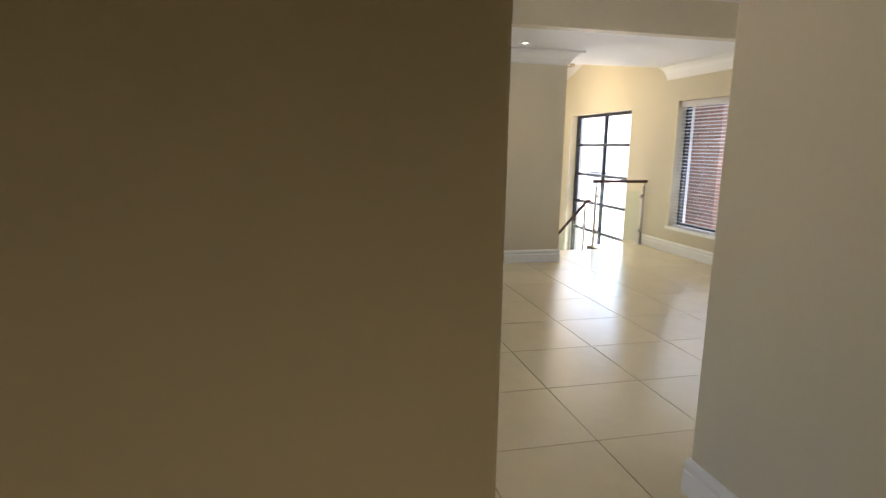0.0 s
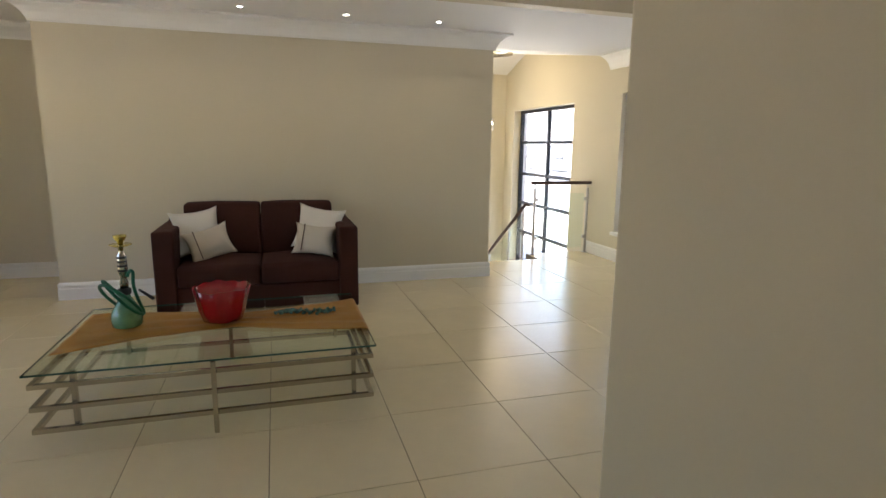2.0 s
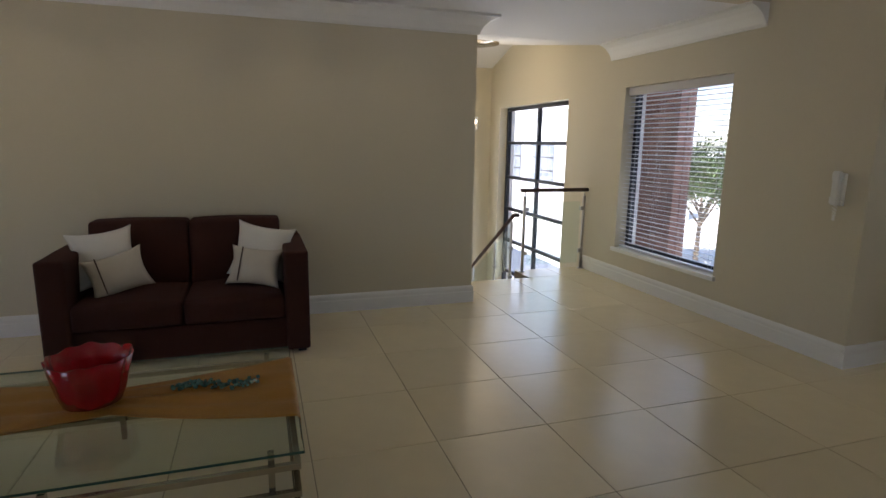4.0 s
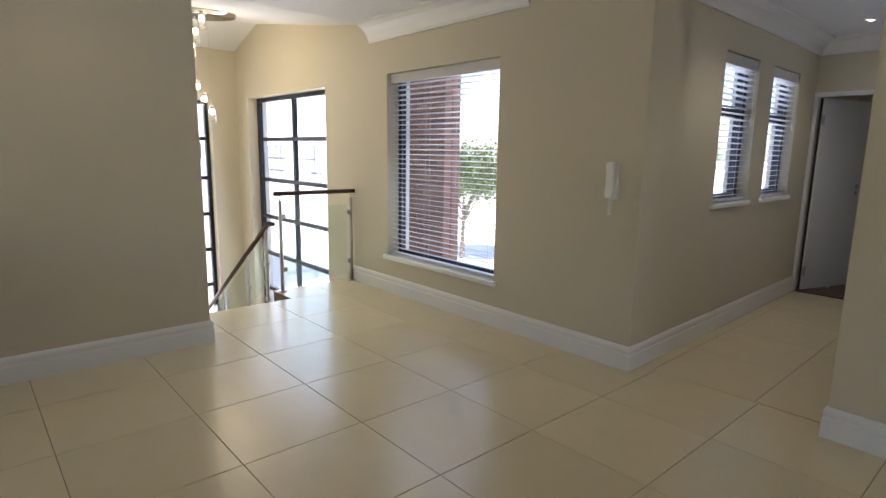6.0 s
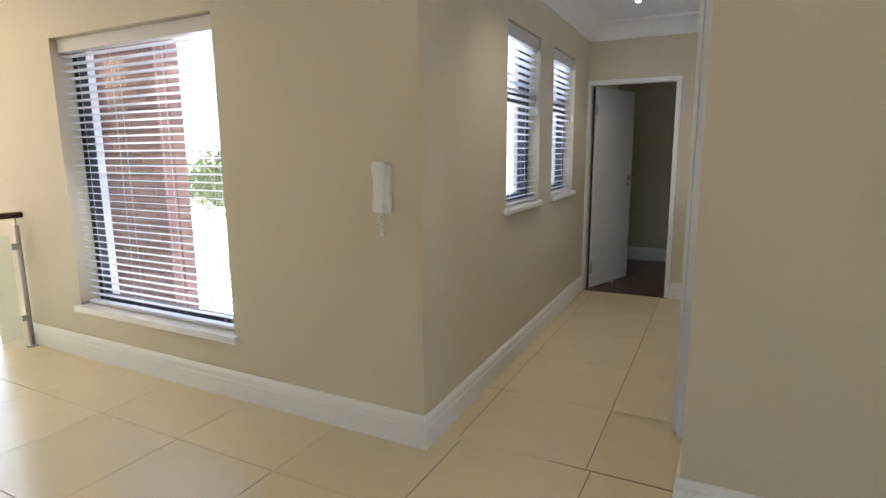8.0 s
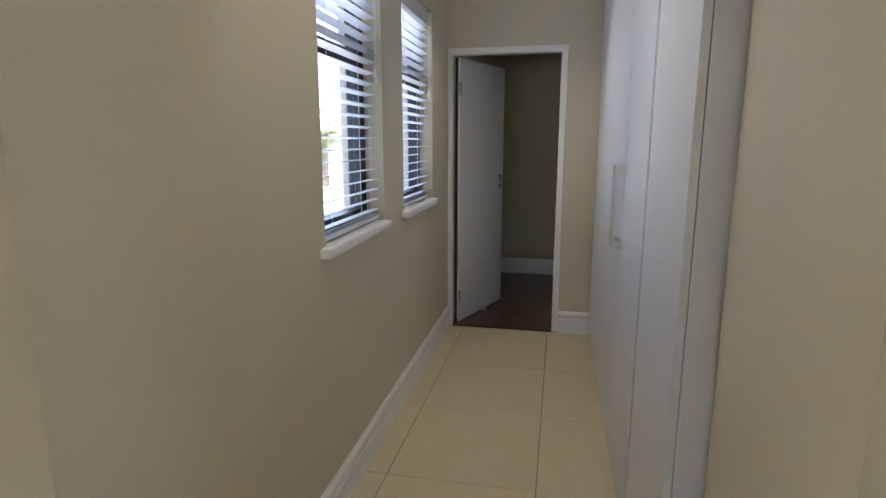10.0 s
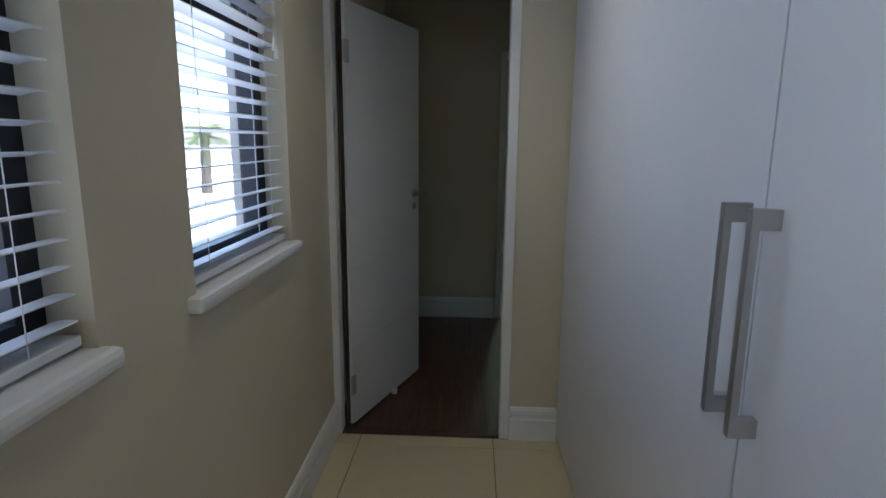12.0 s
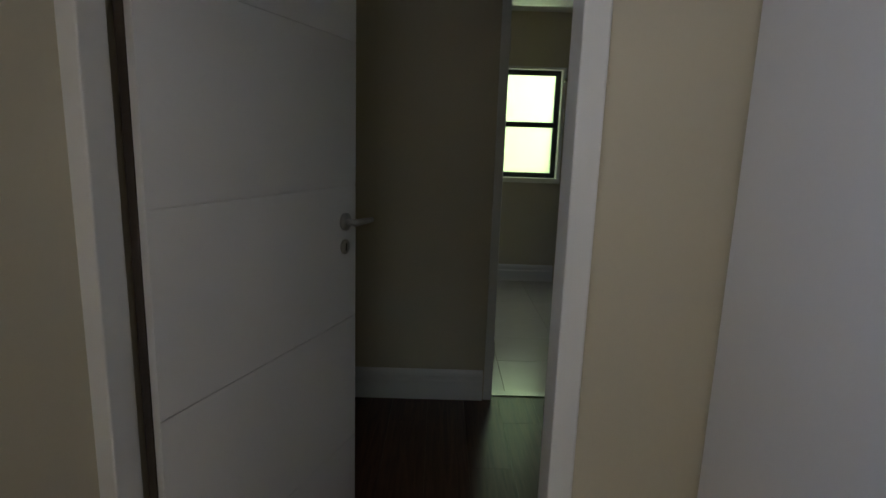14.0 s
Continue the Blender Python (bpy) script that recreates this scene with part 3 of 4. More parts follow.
def cupboard(x0, x1, handle_at, label):
    ob = empty("cupboard", label, "cupboard", "corridor cupboards")
    part("body", boxes((x0, x1, CY - 0.56, CY - 0.022, 0.0, 2.60)), CUPBOARD, ob)
    d = part("cupboard_door", rounded(x0 + 0.002, x1 - 0.002, CY - 0.02, CY, 0.035, 2.585, 0.002), CUPBOARD, ob)
    if handle_at is not None:
        bm = boxes((handle_at - 0.008, handle_at + 0.008, CY + 0.030, CY + 0.042, 0.995, 1.345))
        box(bm, handle_at - 0.008, handle_at + 0.008, CY, CY + 0.030, 0.995, 1.025)
        box(bm, handle_at - 0.008, handle_at + 0.008, CY, CY + 0.030, 1.315, 1.345)
        part("handle", bm, STEEL, d, "square brushed steel bar handle")
    return ob


GAP = 1.812
cupboard(1.208, GAP, GAP - 0.043, "tall white flush cupboard with a steel bar handle")
cupboard(GAP, 3.495, GAP + 0.043, "wide white flush cupboard with a steel bar handle")
side = empty("cupboard", "tall white flush cupboard next to the wall end", "cupboard", "corridor cupboards")
part("body", boxes((0.625, 1.148, CY - 0.56, CY - 0.022, 0.0, 2.60)), CUPBOARD, side)
part("cupboard_door", rounded(0.625, 1.148, CY - 0.02, CY, 0.035, 2.585, 0.002), CUPBOARD, side)
part("filler_strip", boxes((1.157, 1.205, CY - 0.05, CY - 0.006, 0.0, 2.60)), WHITE, side)

for o in bpy.data.objects:
    if not o.parent and o.name.split('.')[0] in ('cupboard', 'bath_door_hinge'):
        corr(o)

# ---- stair ----
stair = tagged(new("stair"), "tiled stair going down beside a glass balustrade", "stair", "", "structure")
RISE, GO = 0.172, 0.27
for k in range(10):
    z = -RISE * (k + 1)
    part("tread", rounded(STAIR_X, -0.93, 3.10 + GO * k, 3.10 + GO * (k + 1) + 0.015, z - 0.16, z, 0.004), TILE, stair)
part("half_landing", boxes((STAIR_X, 0.0, 3.10 + GO * 10 + 0.02, FAR_Y, -1.98, -1.80)), TILE, stair)
part("stringer", boxes((-0.93, -0.88, 3.52, 6.0, -2.1, -1.99)), WHITE, stair)

RAIL_Y = 3.415
rail = empty("balustrade", "glass balustrade with steel posts and dark wooden rail", "balustrade")
bm = bmesh.new()
tube(bm, (-0.93, RAIL_Y, 1.005), (0.0, RAIL_Y, 1.005), 0.024, seg=14)
part("handrail", bm, HANDRAIL, rail, "dark polished wooden handrail", True)
for x in (-0.045, -0.87):
    bm = bmesh.new()
    tube(bm, (x, RAIL_Y, 0.0), (x, RAIL_Y, 0.93), 0.019, seg=14)
    tube(bm, (x, RAIL_Y, 0.93), (x, RAIL_Y, 0.985), 0.007, seg=8)
    p = part("post", bm, STEEL, rail, "", True)
    bm = bmesh.new()
    tube(bm, (x, RAIL_Y, 0.0), (x, RAIL_Y, 0.012), 0.042, seg=20)
    part("foot_plate", bm, STEEL, p)
    for z in (0.23, 0.775):
        s = -1 if x > -0.4 else 1
        part("clamp", rounded(min(x, x + s * 0.055), max(x, x + s * 0.055), RAIL_Y - 0.02, RAIL_Y + 0.02, z - 0.025, z + 0.025, 0.008), STEEL, p)
g = part("glass_panel", boxes((-0.815, -0.10, RAIL_Y - 0.005, RAIL_Y + 0.005, 0.08, 0.86)), RAILGLASS, rail, "clear glass panel")

stair_rail = empty("stair_balustrade", "sloping dark wooden handrail over steel posts and glass", "balustrade")
HX, SLOPE = -0.965, -0.685


def rail_z(y):
    return 0.685 + (y - 3.53) * SLOPE


bm = bmesh.new()
tube(bm, (-0.90, 3.50, 0.69), (HX, 3.50, 0.70), 0.024, seg=14)
tube(bm, (HX, 3.49, 0.705), (HX, 6.08, rail_z(6.08)), 0.024, seg=14)
part("handrail", bm, HANDRAIL, stair_rail, "dark polished wooden handrail", True)
for y in (3.56, 4.06, 4.83, 5.60):
    base = -RISE * (math.floor((y - 3.10) / GO) + 1)
    bm = bmesh.new()
    tube(bm, (HX, y, base), (HX, y, rail_z(y) - 0.06), 0.017, seg=12)
    tube(bm, (HX, y, rail_z(y) - 0.06), (HX, y, rail_z(y) - 0.015), 0.007, seg=8)
    p = part("post", bm, STEEL, stair_rail, "", True)
    for dz in (0.25, 0.62):
        part("clamp", rounded(HX - 0.022, HX + 0.022, y - 0.03, y + 0.03, base + dz - 0.02, base + dz + 0.02, 0.006), STEEL, p)
for ya, yb in ((3.60, 4.02), (4.10, 4.79), (4.87, 5.56)):
    bm = bmesh.new()
    v = []
    for x in (HX - 0.005, HX + 0.005):
        for y, lo in ((ya, -0.60), (yb, -0.60), (yb, -0.10), (ya, -0.10)):
            v.append(bm.verts.new((x, y, rail_z(y) + lo)))
    for f in ((0, 1, 2, 3), (7, 6, 5, 4), (0, 4, 5, 1), (1, 5, 6, 2), (2, 6, 7, 3), (3, 7, 4, 0)):
        bm.faces.new([v[i] for i in f])
    part("glass_panel", bm, RAILGLASS, stair_rail, "clear glass panel")

# ---- spiral pendant lamp ----
GLOW = glow_mat("warm_lamp_glass", (1.0, 0.86, 0.62), 2.5)
CLEARLAMP = glass_mat("lamp_glass", (0.98, 0.97, 0.95))
chand = empty("pendant_lamp", "spiral of small lit glass cylinders on thin wires", "pendant lamp")
CCX, CCY, CR = -0.98, 4.85, 0.20
part("ceiling_plate", lathe([(0.30, 0.0), (0.30, 0.03), (0.27, 0.04)], 36, (CCX, CCY, 2.905)), CHROME, chand, "round chrome ceiling plate", True)
for k in range(8):
    a = math.radians(164 + 23 * (k - 4))
    x, y, z = CCX + CR * math.cos(a), CCY + CR * math.sin(a), 1.845 + k * 0.138
    sh = part("shade", lathe([(0.044, -0.10), (0.044, 0.09), (0.0415, 0.09), (0.0415, -0.094)], 20, (x, y, z)), CLEARLAMP, chand, "clear glass cylinder", True)
    part("bulb", lathe([(0.010, -0.02), (0.028, -0.012), (0.030, 0.015), (0.026, 0.035), (0.012, 0.045)], 14, (x, y, z + 0.01)), GLOW, sh, "", True)
    part("cap", lathe([(0.020, 0.05), (0.020, 0.085), (0.006, 0.10)], 14, (x, y, z)), CHROME, sh, "", True)
    bm = bmesh.new()
    tube(bm, (x, y, z + 0.09), (x, y, 2.93), 0.0015, seg=5)
    part("wire", bm, STEEL, chand)
lamp = bpy.data.lights.new("pendant_light", "POINT")
lamp.energy, lamp.color, lamp.shadow_soft_size = 5, (1.0, 0.78, 0.48), 0.5
new("pendant_light", lamp).location = (CCX, CCY, 2.3)

# ---- downlights ----
DOWN = glow_mat("downlight_glow", (1.0, 0.93, 0.80), 14.0)


def downlight(x, y, z, watts):
    ob = empty("downlight", "small round recessed ceiling downlight, lit", "downlight", "ceiling downlights")
    part("rim", lathe([(0.042, 0.0), (0.042, -0.004), (0.033, -0.006), (0.030, 0.0)], 24, (x, y, z)), WHITE, ob, "", True)
    part("bulb", lathe([(0.018, -0.0065), (0.008, -0.009)], 20, (x, y, z)), DOWN, ob)
    d = bpy.data.lights.new("downlight_beam", "SPOT")
    d.energy, d.color, d.spot_size, d.spot_blend, d.shadow_soft_size = watts, (1.0, 0.87, 0.66), radians(110), 1.0, 0.03
    s = new("downlight_beam", d)
    s.location = (x, y, z - 0.02)


for x in (-6.30, -5.41, -4.55, -3.62, -2.72):
    downlight(x, 1.88, LOW, 1.4)
downlight(2.75, -0.47, CORR, 4)
downlight(0.9, -0.47, CORR, 4)
# two unseen downlights, added to brighten the entry walls with warm light
downlight(-5.7, -5.3, HIGH, 9)
downlight(-4.4, -5.3, HIGH, 9)

# ---- sofa ----
sofa = empty("sofa", "dark brown fabric two-seat sofa against the wall", "sofa")
SX0, SX1, SY0, SY1 = -5.32, -3.61, 1.38, 2.26


def puffy(x0, x1, y0, y1, z0, z1, r, lift=0.02, cuts=6):
    """An upholstered block: rounded, slightly domed on top and bulged in front."""
    bm = boxes((x0, x1, y0, y1, z0, z1))
    bmesh.ops.bevel(bm, geom=list(bm.edges), offset=r, segments=4, profile=0.6, affect="EDGES")
    bmesh.ops.subdivide_edges(bm, edges=[e for e in bm.edges if e.calc_length() > 0.2], cuts=cuts, use_grid_fill=True)
    cx, cy, cz = (x0 + x1) / 2, (y0 + y1) / 2, (z0 + z1) / 2
    for v in bm.verts:
        u, w, h = (v.co.x - cx) / (x1 - x0) * 2, (v.co.y - cy) / (y1 - y0) * 2, (v.co.z - cz) / (z1 - z0) * 2
        k = max(0, 1 - u * u)
        v.co.z += lift * k * max(0, 1 - w * w) * (1 if h > 0 else 0)
        v.co.y -= lift * 0.8 * k * max(0, 1 - h * h) * (1 if w < 0 else 0)
        v.co += Vector((0, 0, 0.004)) * noise.noise(v.co * 7)
    return bm


part("base", puffy(SX0 + 0.15, SX1 - 0.15, SY0 + 0.03, SY1, 0.025, 0.27, 0.02, 0.004), SOFA, sofa, "", True)
part("back_frame", puffy(SX0 + 0.02, SX1 - 0.02, SY1 - 0.16, SY1, 0.025, 0.80, 0.03, 0.006), SOFA, sofa, "", True)
for x0, x1 in ((SX0, SX0 + 0.17), (SX1 - 0.17, SX1)):
    part("arm", puffy(x0, x1, SY0, SY1 - 0.02, 0.022, 0.765, 0.025, 0.006), SOFA, sofa, "", True)
mid = (SX0 + SX1) / 2
for x0, x1 in ((SX0 + 0.175, mid - 0.003), (mid + 0.003, SX1 - 0.175)):
    part("seat_cushion", puffy(x0, x1, SY0 - 0.005, SY1 - 0.25, 0.275, 0.455, 0.04, 0.035), SOFA, sofa, "plump brown seat cushion", True)
    bm = puffy(x0, x1, SY1 - 0.36, SY1 - 0.15, 0.45, 0.935, 0.035, 0.02)
    for v in bm.verts:
        v.co.y += (v.co.z - 0.45) * 0.16
    part("back_cushion", bm, SOFA, sofa, "plump brown back cushion", True)
for x in (SX0 + 0.06, SX1 - 0.06):
    for y in (SY0 + 0.06, SY1 - 0.08):
        part("foot", boxes((x - 0.03, x + 0.03, y - 0.03, y + 0.03, 0, 0.024)), FRAME, sofa, "short dark block foot")


def cushion(name, w, h, d, m, material, label, piped=False):
    """A square scatter cushion with pulled-out corners."""
    n = 14
    bm = bmesh.new()
    grid = {}
    for s in (1, -1):
        for i in range(n + 1):
            for j in range(n + 1):
                u, v = -1 + 2 * i / n, -1 + 2 * j / n
                edge = i in (0, n) or j in (0, n)
                if edge and s == -1:
                    grid[s, i, j] = grid[1, i, j]
                    continue
                pinch = 1 - 0.15 * (1 - u * u) * v * v - 0.0
                pinch_u = 1 - 0.15 * (1 - v * v) * u * u
                t = ((1 - u * u) * (1 - v * v)) ** 0.45
                p = Vector((u * w / 2 * pinch_u, s * d / 2 * t, v * h / 2 * pinch))
                p.y += 0.012 * noise.noise(Vector((u * 2.2, v * 2.2, s * 3 + w * 9)))
                grid[s, i, j] = bm.verts.new(p)
        for i in range(n):
            for j in range(n):
                q = [grid[s, i, j], grid[s, i + 1, j], grid[s, i + 1, j + 1], grid[s, i, j + 1]]
                bm.faces.new(q if s == 1 else q[::-1])
    bmesh.ops.transform(bm, matrix=m, verts=bm.verts)
    return thing(name, bm, material, label, "cushion", "sofa cushions", True)


cushion("cushion", 0.43, 0.43, 0.15, pose(-5.01, 1.80, 0.70, -22, -6, 18), PILLOW, "white satin scatter cushion leaning on the sofa arm")
cushion("cushion", 0.46, 0.44, 0.15, pose(-3.93, 1.80, 0.70, -22, 8, -20), PILLOW, "white satin scatter cushion leaning on the sofa back")
for x, rz, ry in ((-4.90, 14, -15), (-3.98, -16, 5)):
    c = cushion("cushion", 0.40, 0.31, 0.13, pose(x, 1.64, 0.615, -26, ry, rz), CREAM, "small cream cushion with a sewn band, on the sofa seat")
    bm = boxes((-0.004, 0.004, -0.072, -0.062, -0.13, 0.13))
    bmesh.ops.transform(bm, matrix=pose(x, 1.64, 0.615, -26, ry, rz) @ Matrix.Translation((-0.10, 0.012, 0)), verts=bm.verts)
    part("band", bm, HANDRAIL, c, "thin brown sewn band")

# ---- coffee table ----
TX0, TX1, TY0, TY1, TZ = -5.50, -3.81, -0.72, 0.42, 0.405
table = empty("coffee_table", "low glass-topped table on a stacked chrome frame", "coffee table")
part("tabletop", soften(boxes((TX0, TX1, TY0, TY1, TZ - 0.012, TZ)), 0.003), TABLEGLASS, table, "clear greenish glass top")
e = 0.002
part("glass_edge", boxes((TX0 - e, TX1 + e, TY0 - e, TY0, TZ - 0.011, TZ - 0.001), (TX0 - e, TX1 + e, TY1, TY1 + e, TZ - 0.011, TZ - 0.001), (TX0 - e, TX0, TY0, TY1, TZ - 0.011, TZ - 0.001), (TX1, TX1 + e, TY0, TY1, TZ - 0.011, TZ - 0.001)), GLASSEDGE, table, "dark green glass edge")
for z in (0.335, 0.220, 0.105):
    s = 0.012
    i = 0.012
    bm = boxes((TX0 + i, TX1 - i, TY0 + i, TY0 + i + 2 * s, z - s, z + s), (TX0 + i, TX1 - i, TY1 - i - 2 * s, TY1 - i, z - s, z + s),
               (TX0 + i, TX0 + i + 2 * s, TY0 + i + 2 * s, TY1 - i - 2 * s, z - s, z + s), (TX1 - i - 2 * s, TX1 - i, TY0 + i + 2 * s, TY1 - i - 2 * s, z - s, z + s))
    part("frame_loop", bm, CHROME, table, "square chrome tube loop")
for x in (TX0 + 0.20, (TX0 + TX1) / 2, TX1 - 0.12):
    for y in (TY0 + 0.049, TY1 - 0.049):
        low = 0.0 if abs(x - (TX0 + TX1) / 2) < 0.01 else 0.088
        y = TY0 if low == 0 and y < 0 else y
        part("leg", boxes((x - 0.012, x + 0.012, y - 0.012, y + 0.012, low, TZ - 0.013)), CHROME, table)


def runner():
    """A thin gold cloth laid along the table, gathered in the middle, its end hanging a little."""
    nx, ny = 90, 26
    bm = bmesh.new()
    rows = []
    for i in range(nx + 1):
        u = i / nx
        x = TX0 + 0.04 + u * (TX1 - TX0 + 0.07)
        half = 0.13 + 0.24 * abs(2 * u - 1.02) ** 0.9
        cy = -0.10 + 0.06 * math.sin(u * 5 + 0.6) + (0.10 * (u - 0.5))
        over = max(0.0, x - TX1)
        row = []
        for j in range(ny + 1):
            w = -1 + 2 * j / ny
            fold = (0.5 + 0.5 * math.sin(w * 11 + u * 3 + 2 * noise.noise(Vector((u * 3, w * 2, 0))))) * 0.010 * (1 - 0.75 * abs(2 * u - 1))
            z = TZ + 0.0035 + fold + 0.003 * (1 + noise.noise(Vector((u * 14, w * 5, 1))))
            row.append(bm.verts.new((min(x, TX1 + 0.006), cy + half * w + 0.012 * noise.noise(Vector((u * 6, w, 4))), z - over * 1.0)))
        rows.append(row)
    for a, b in zip(rows, rows[1:]):
        for j in range(ny):
            bm.faces.new((a[j], b[j], b[j + 1], a[j + 1]))
    return bm


GOLD = mat("gold_organza", (0.40, 0.19, 0.022), 0.5, 0.0, 0.5, 0.22, 60, 0.25, 200, 6.0)
GOLD.node_tree.nodes["Principled BSDF"].inputs["Alpha"].default_value = 0.86
cloth = thing("table_runner", runner(), GOLD, "creased gold cloth runner across the glass table", "table runner", "", True)
md = cloth.modifiers.new("thick", "SOLIDIFY")
md.thickness, md.offset = 0.0015, 1

REDGLASS = mat("red_glass", (0.55, 0.004, 0.016), 0.10, 0, 0.6, 0.1, 20, 0.1, 30, 6, 0, 0.3)
REDGLASS.node_tree.nodes["Principled BSDF"].inputs["Transmission Weight"].default_value = 0.45
bowl = thing("bowl", lathe([(0.100, 0.0), (0.115, 0.004), (0.132, 0.06), (0.148, 0.13), (0.168, 0.205), (0.163, 0.207), (0.142, 0.14), (0.122, 0.06), (0.10, 0.014), (0.01, 0.012)], 72, (-4.655, -0.08, TZ + 0.018),
      lambda i, a: ((0.004 * math.cos(11 * a) + 0.004 * math.sin(5 * a), 0.004 * math.sin(11 * a + 0.7) + 0.005 * math.sin(4 * a)) if i in (4, 5) else ((0.003 * math.cos(11 * a), 0) if i in (2, 3, 6) else (0, 0)))), REDGLASS, "dark red fluted glass bowl with a wavy rim on the table", "bowl", "", True)

# hookah
GREEN = mat("green_glass", (0.30, 0.62, 0.40), 0.10, 0, 0.6, 0.35, 30, 0.1, 30, 14)
GREEN.node_tree.nodes["Principled BSDF"].inputs["Transmission Weight"].default_value = 0.55
BRASS = mat("brass", (0.62, 0.50, 0.14), 0.25, 0.9, 0.5, 0.08, 40)
HOSE = mat("green_hose", (0.012, 0.15, 0.075), 0.4, 0, 0.4, 0.15, 90, 0.3, 300, 8)
BLACK = mat("black_rubber", (0.015, 0.015, 0.015), 0.5)
HXC, HYC, HZ = -5.19, -0.06, TZ + 0.012
hookah = empty("hookah", "green glass water pipe with a coiled hose on the table", "hookah")
part("vase", lathe([(0.070, 0.0), (0.082, 0.01), (0.086, 0.06), (0.075, 0.11), (0.050, 0.16), (0.030, 0.20), (0.026, 0.22)], 36, (HXC, HYC, HZ)), GREEN, hookah, "green patterned glass vase", True)
part("collar", lathe([(0.032, 0.218), (0.036, 0.225), (0.036, 0.255), (0.024, 0.262)], 24, (HXC, HYC, HZ)), BLACK, hookah, "", True)
stem = part("stem", lathe([(0.022, 0.26), (0.024, 0.30), (0.018, 0.32), (0.018, 0.34), (0.026, 0.36), (0.026, 0.48), (0.016, 0.50), (0.016, 0.53)], 24, (HXC, HYC, HZ)), CHROME, hookah, "silver stem", True)
for z in (0.375, 0.405, 0.435, 0.462):
    part("band", lathe([(0.0268, z), (0.0275, z + 0.002), (0.0275, z + 0.011), (0.0268, z + 0.013)], 24, (HXC, HYC, HZ)), BLACK, stem, "", True)
part("ash_tray", lathe([(0.012, 0.53), (0.045, 0.545), (0.062, 0.552), (0.060, 0.556), (0.015, 0.548)], 32, (HXC, HYC, HZ)), BRASS, hookah, "brass tray", True)
part("clay_bowl", lathe([(0.014, 0.55), (0.018, 0.57), (0.034, 0.60), (0.036, 0.615), (0.030, 0.615), (0.012, 0.585)], 24, (HXC, HYC, HZ)), BRASS, hookah, "brass tobacco bowl", True)
cu = bpy.data.curves.new("hose", "CURVE")
cu.dimensions, cu.bevel_depth, cu.bevel_resolution = "3D", 0.0095, 3
sp = cu.splines.new("NURBS")
pts = []
for k in range(46):
    a, u = 0.6 + k * 0.27, k / 45
    r = 0.102 + 0.010 * math.sin(u * 7.0)
    tilt = 0.125 * math.cos(a + 2.0 + 1.2 * u)
    pts.append((HXC - 0.012 + r * math.cos(a), HYC - 0.01 + r * 0.92 * math.sin(a), HZ + 0.175 + 0.03 * u + tilt))
pts += [(HXC + 0.06, HYC - 0.10, HZ + 0.30), (HXC + 0.075, HYC - 0.06, HZ + 0.38), (HXC + 0.045, HYC - 0.03, HZ + 0.40), (HXC + 0.022, HYC - 0.01, HZ + 0.34)]
sp.points.add(len(pts) - 1)
for p, c in zip(sp.points, pts):
    p.co = (*c, 1)
sp.use_endpoint_u, sp.order_u = True, 4
cu.materials.append(HOSE)
hose = new("hose", cu)
hose.parent = hookah
tagged(hose, "coiled dark green hose")
bm = bmesh.new()
tube(bm, (HXC + 0.09, HYC - 0.06, HZ + 0.26), (HXC + 0.17, HYC - 0.09, HZ + 0.20), 0.007, 0.011, 10)
part("mouthpiece", bm, BLACK, hookah, "black mouthpiece", True)
hookah.location, hookah.scale = (0, 0, HZ * 0.11), (1, 1, 0.89)

# beads
BEAD = mat("teal_bead", (0.10, 0.22, 0.20), 0.15, 0.0, 0.6, 0.3, 40, 0, 100, 20, 0.4)
beads = empty("bead_necklace", "string of dark teal and clear glass beads on the cloth", "necklace")
bm = bmesh.new()
bmesh.ops.create_icosphere(bm, subdivisions=1, radius=0.011)
bead_me = finish("bead", bm, BEAD, True)
for k in range(64):
    u = k / 63
    x = -4.34 + 0.36 * u + 0.018 * math.sin(k * 2.3)
    y = -0.06 + 0.028 * math.sin(k * 1.31) + 0.03 * math.sin(u * 6.3)
    shared("bead", bead_me, beads, pose(x, y, TZ + 0.026 + 0.006 * math.sin(k * 3.1), 0, 0, k * 20) @ Matrix.Scale(0.7 + 0.5 * random.random(), 4))

# ---- intercom ----
intercom = empty("intercom", "white wall intercom handset with a curly cord", "intercom")
part("base_plate", rounded(-0.028, 0.0, 0.200, 0.285, 1.185, 1.415, 0.006), PLASTIC, intercom)
bm = rounded(-0.062, -0.030, 0.215, 0.270, 1.19, 1.43, 0.012, 3)
box(bm, -0.066, -0.03, 0.217, 0.268, 1.365, 1.42)
box(bm, -0.066, -0.03, 0.217, 0.268, 1.20, 1.25)
part("handset", bm, PLASTIC, intercom)
cu = bpy.data.curves.new("cord", "CURVE")
cu.dimensions, cu.bevel_depth, cu.bevel_resolution = "3D", 0.0028, 2
sp = cu.splines.new("POLY")
pts = []
for k in range(140):
    a, u = k * 0.7, k / 139
    s = math.sin(u * math.pi)
    pts.append((-0.030 + 0.007 * math.cos(a), 0.243 + 0.022 * (u - 0.5) + 0.007 * math.sin(a), 1.195 - 0.115 * s))
sp.points.add(len(pts) - 1)
for p, c in zip(sp.points, pts):
    p.co = (*c, 1)
cu.materials.append(PLASTIC)
cord = new("cord", cu)
cord.parent = intercom
intercom.location = (0, -0.045, -0.03)

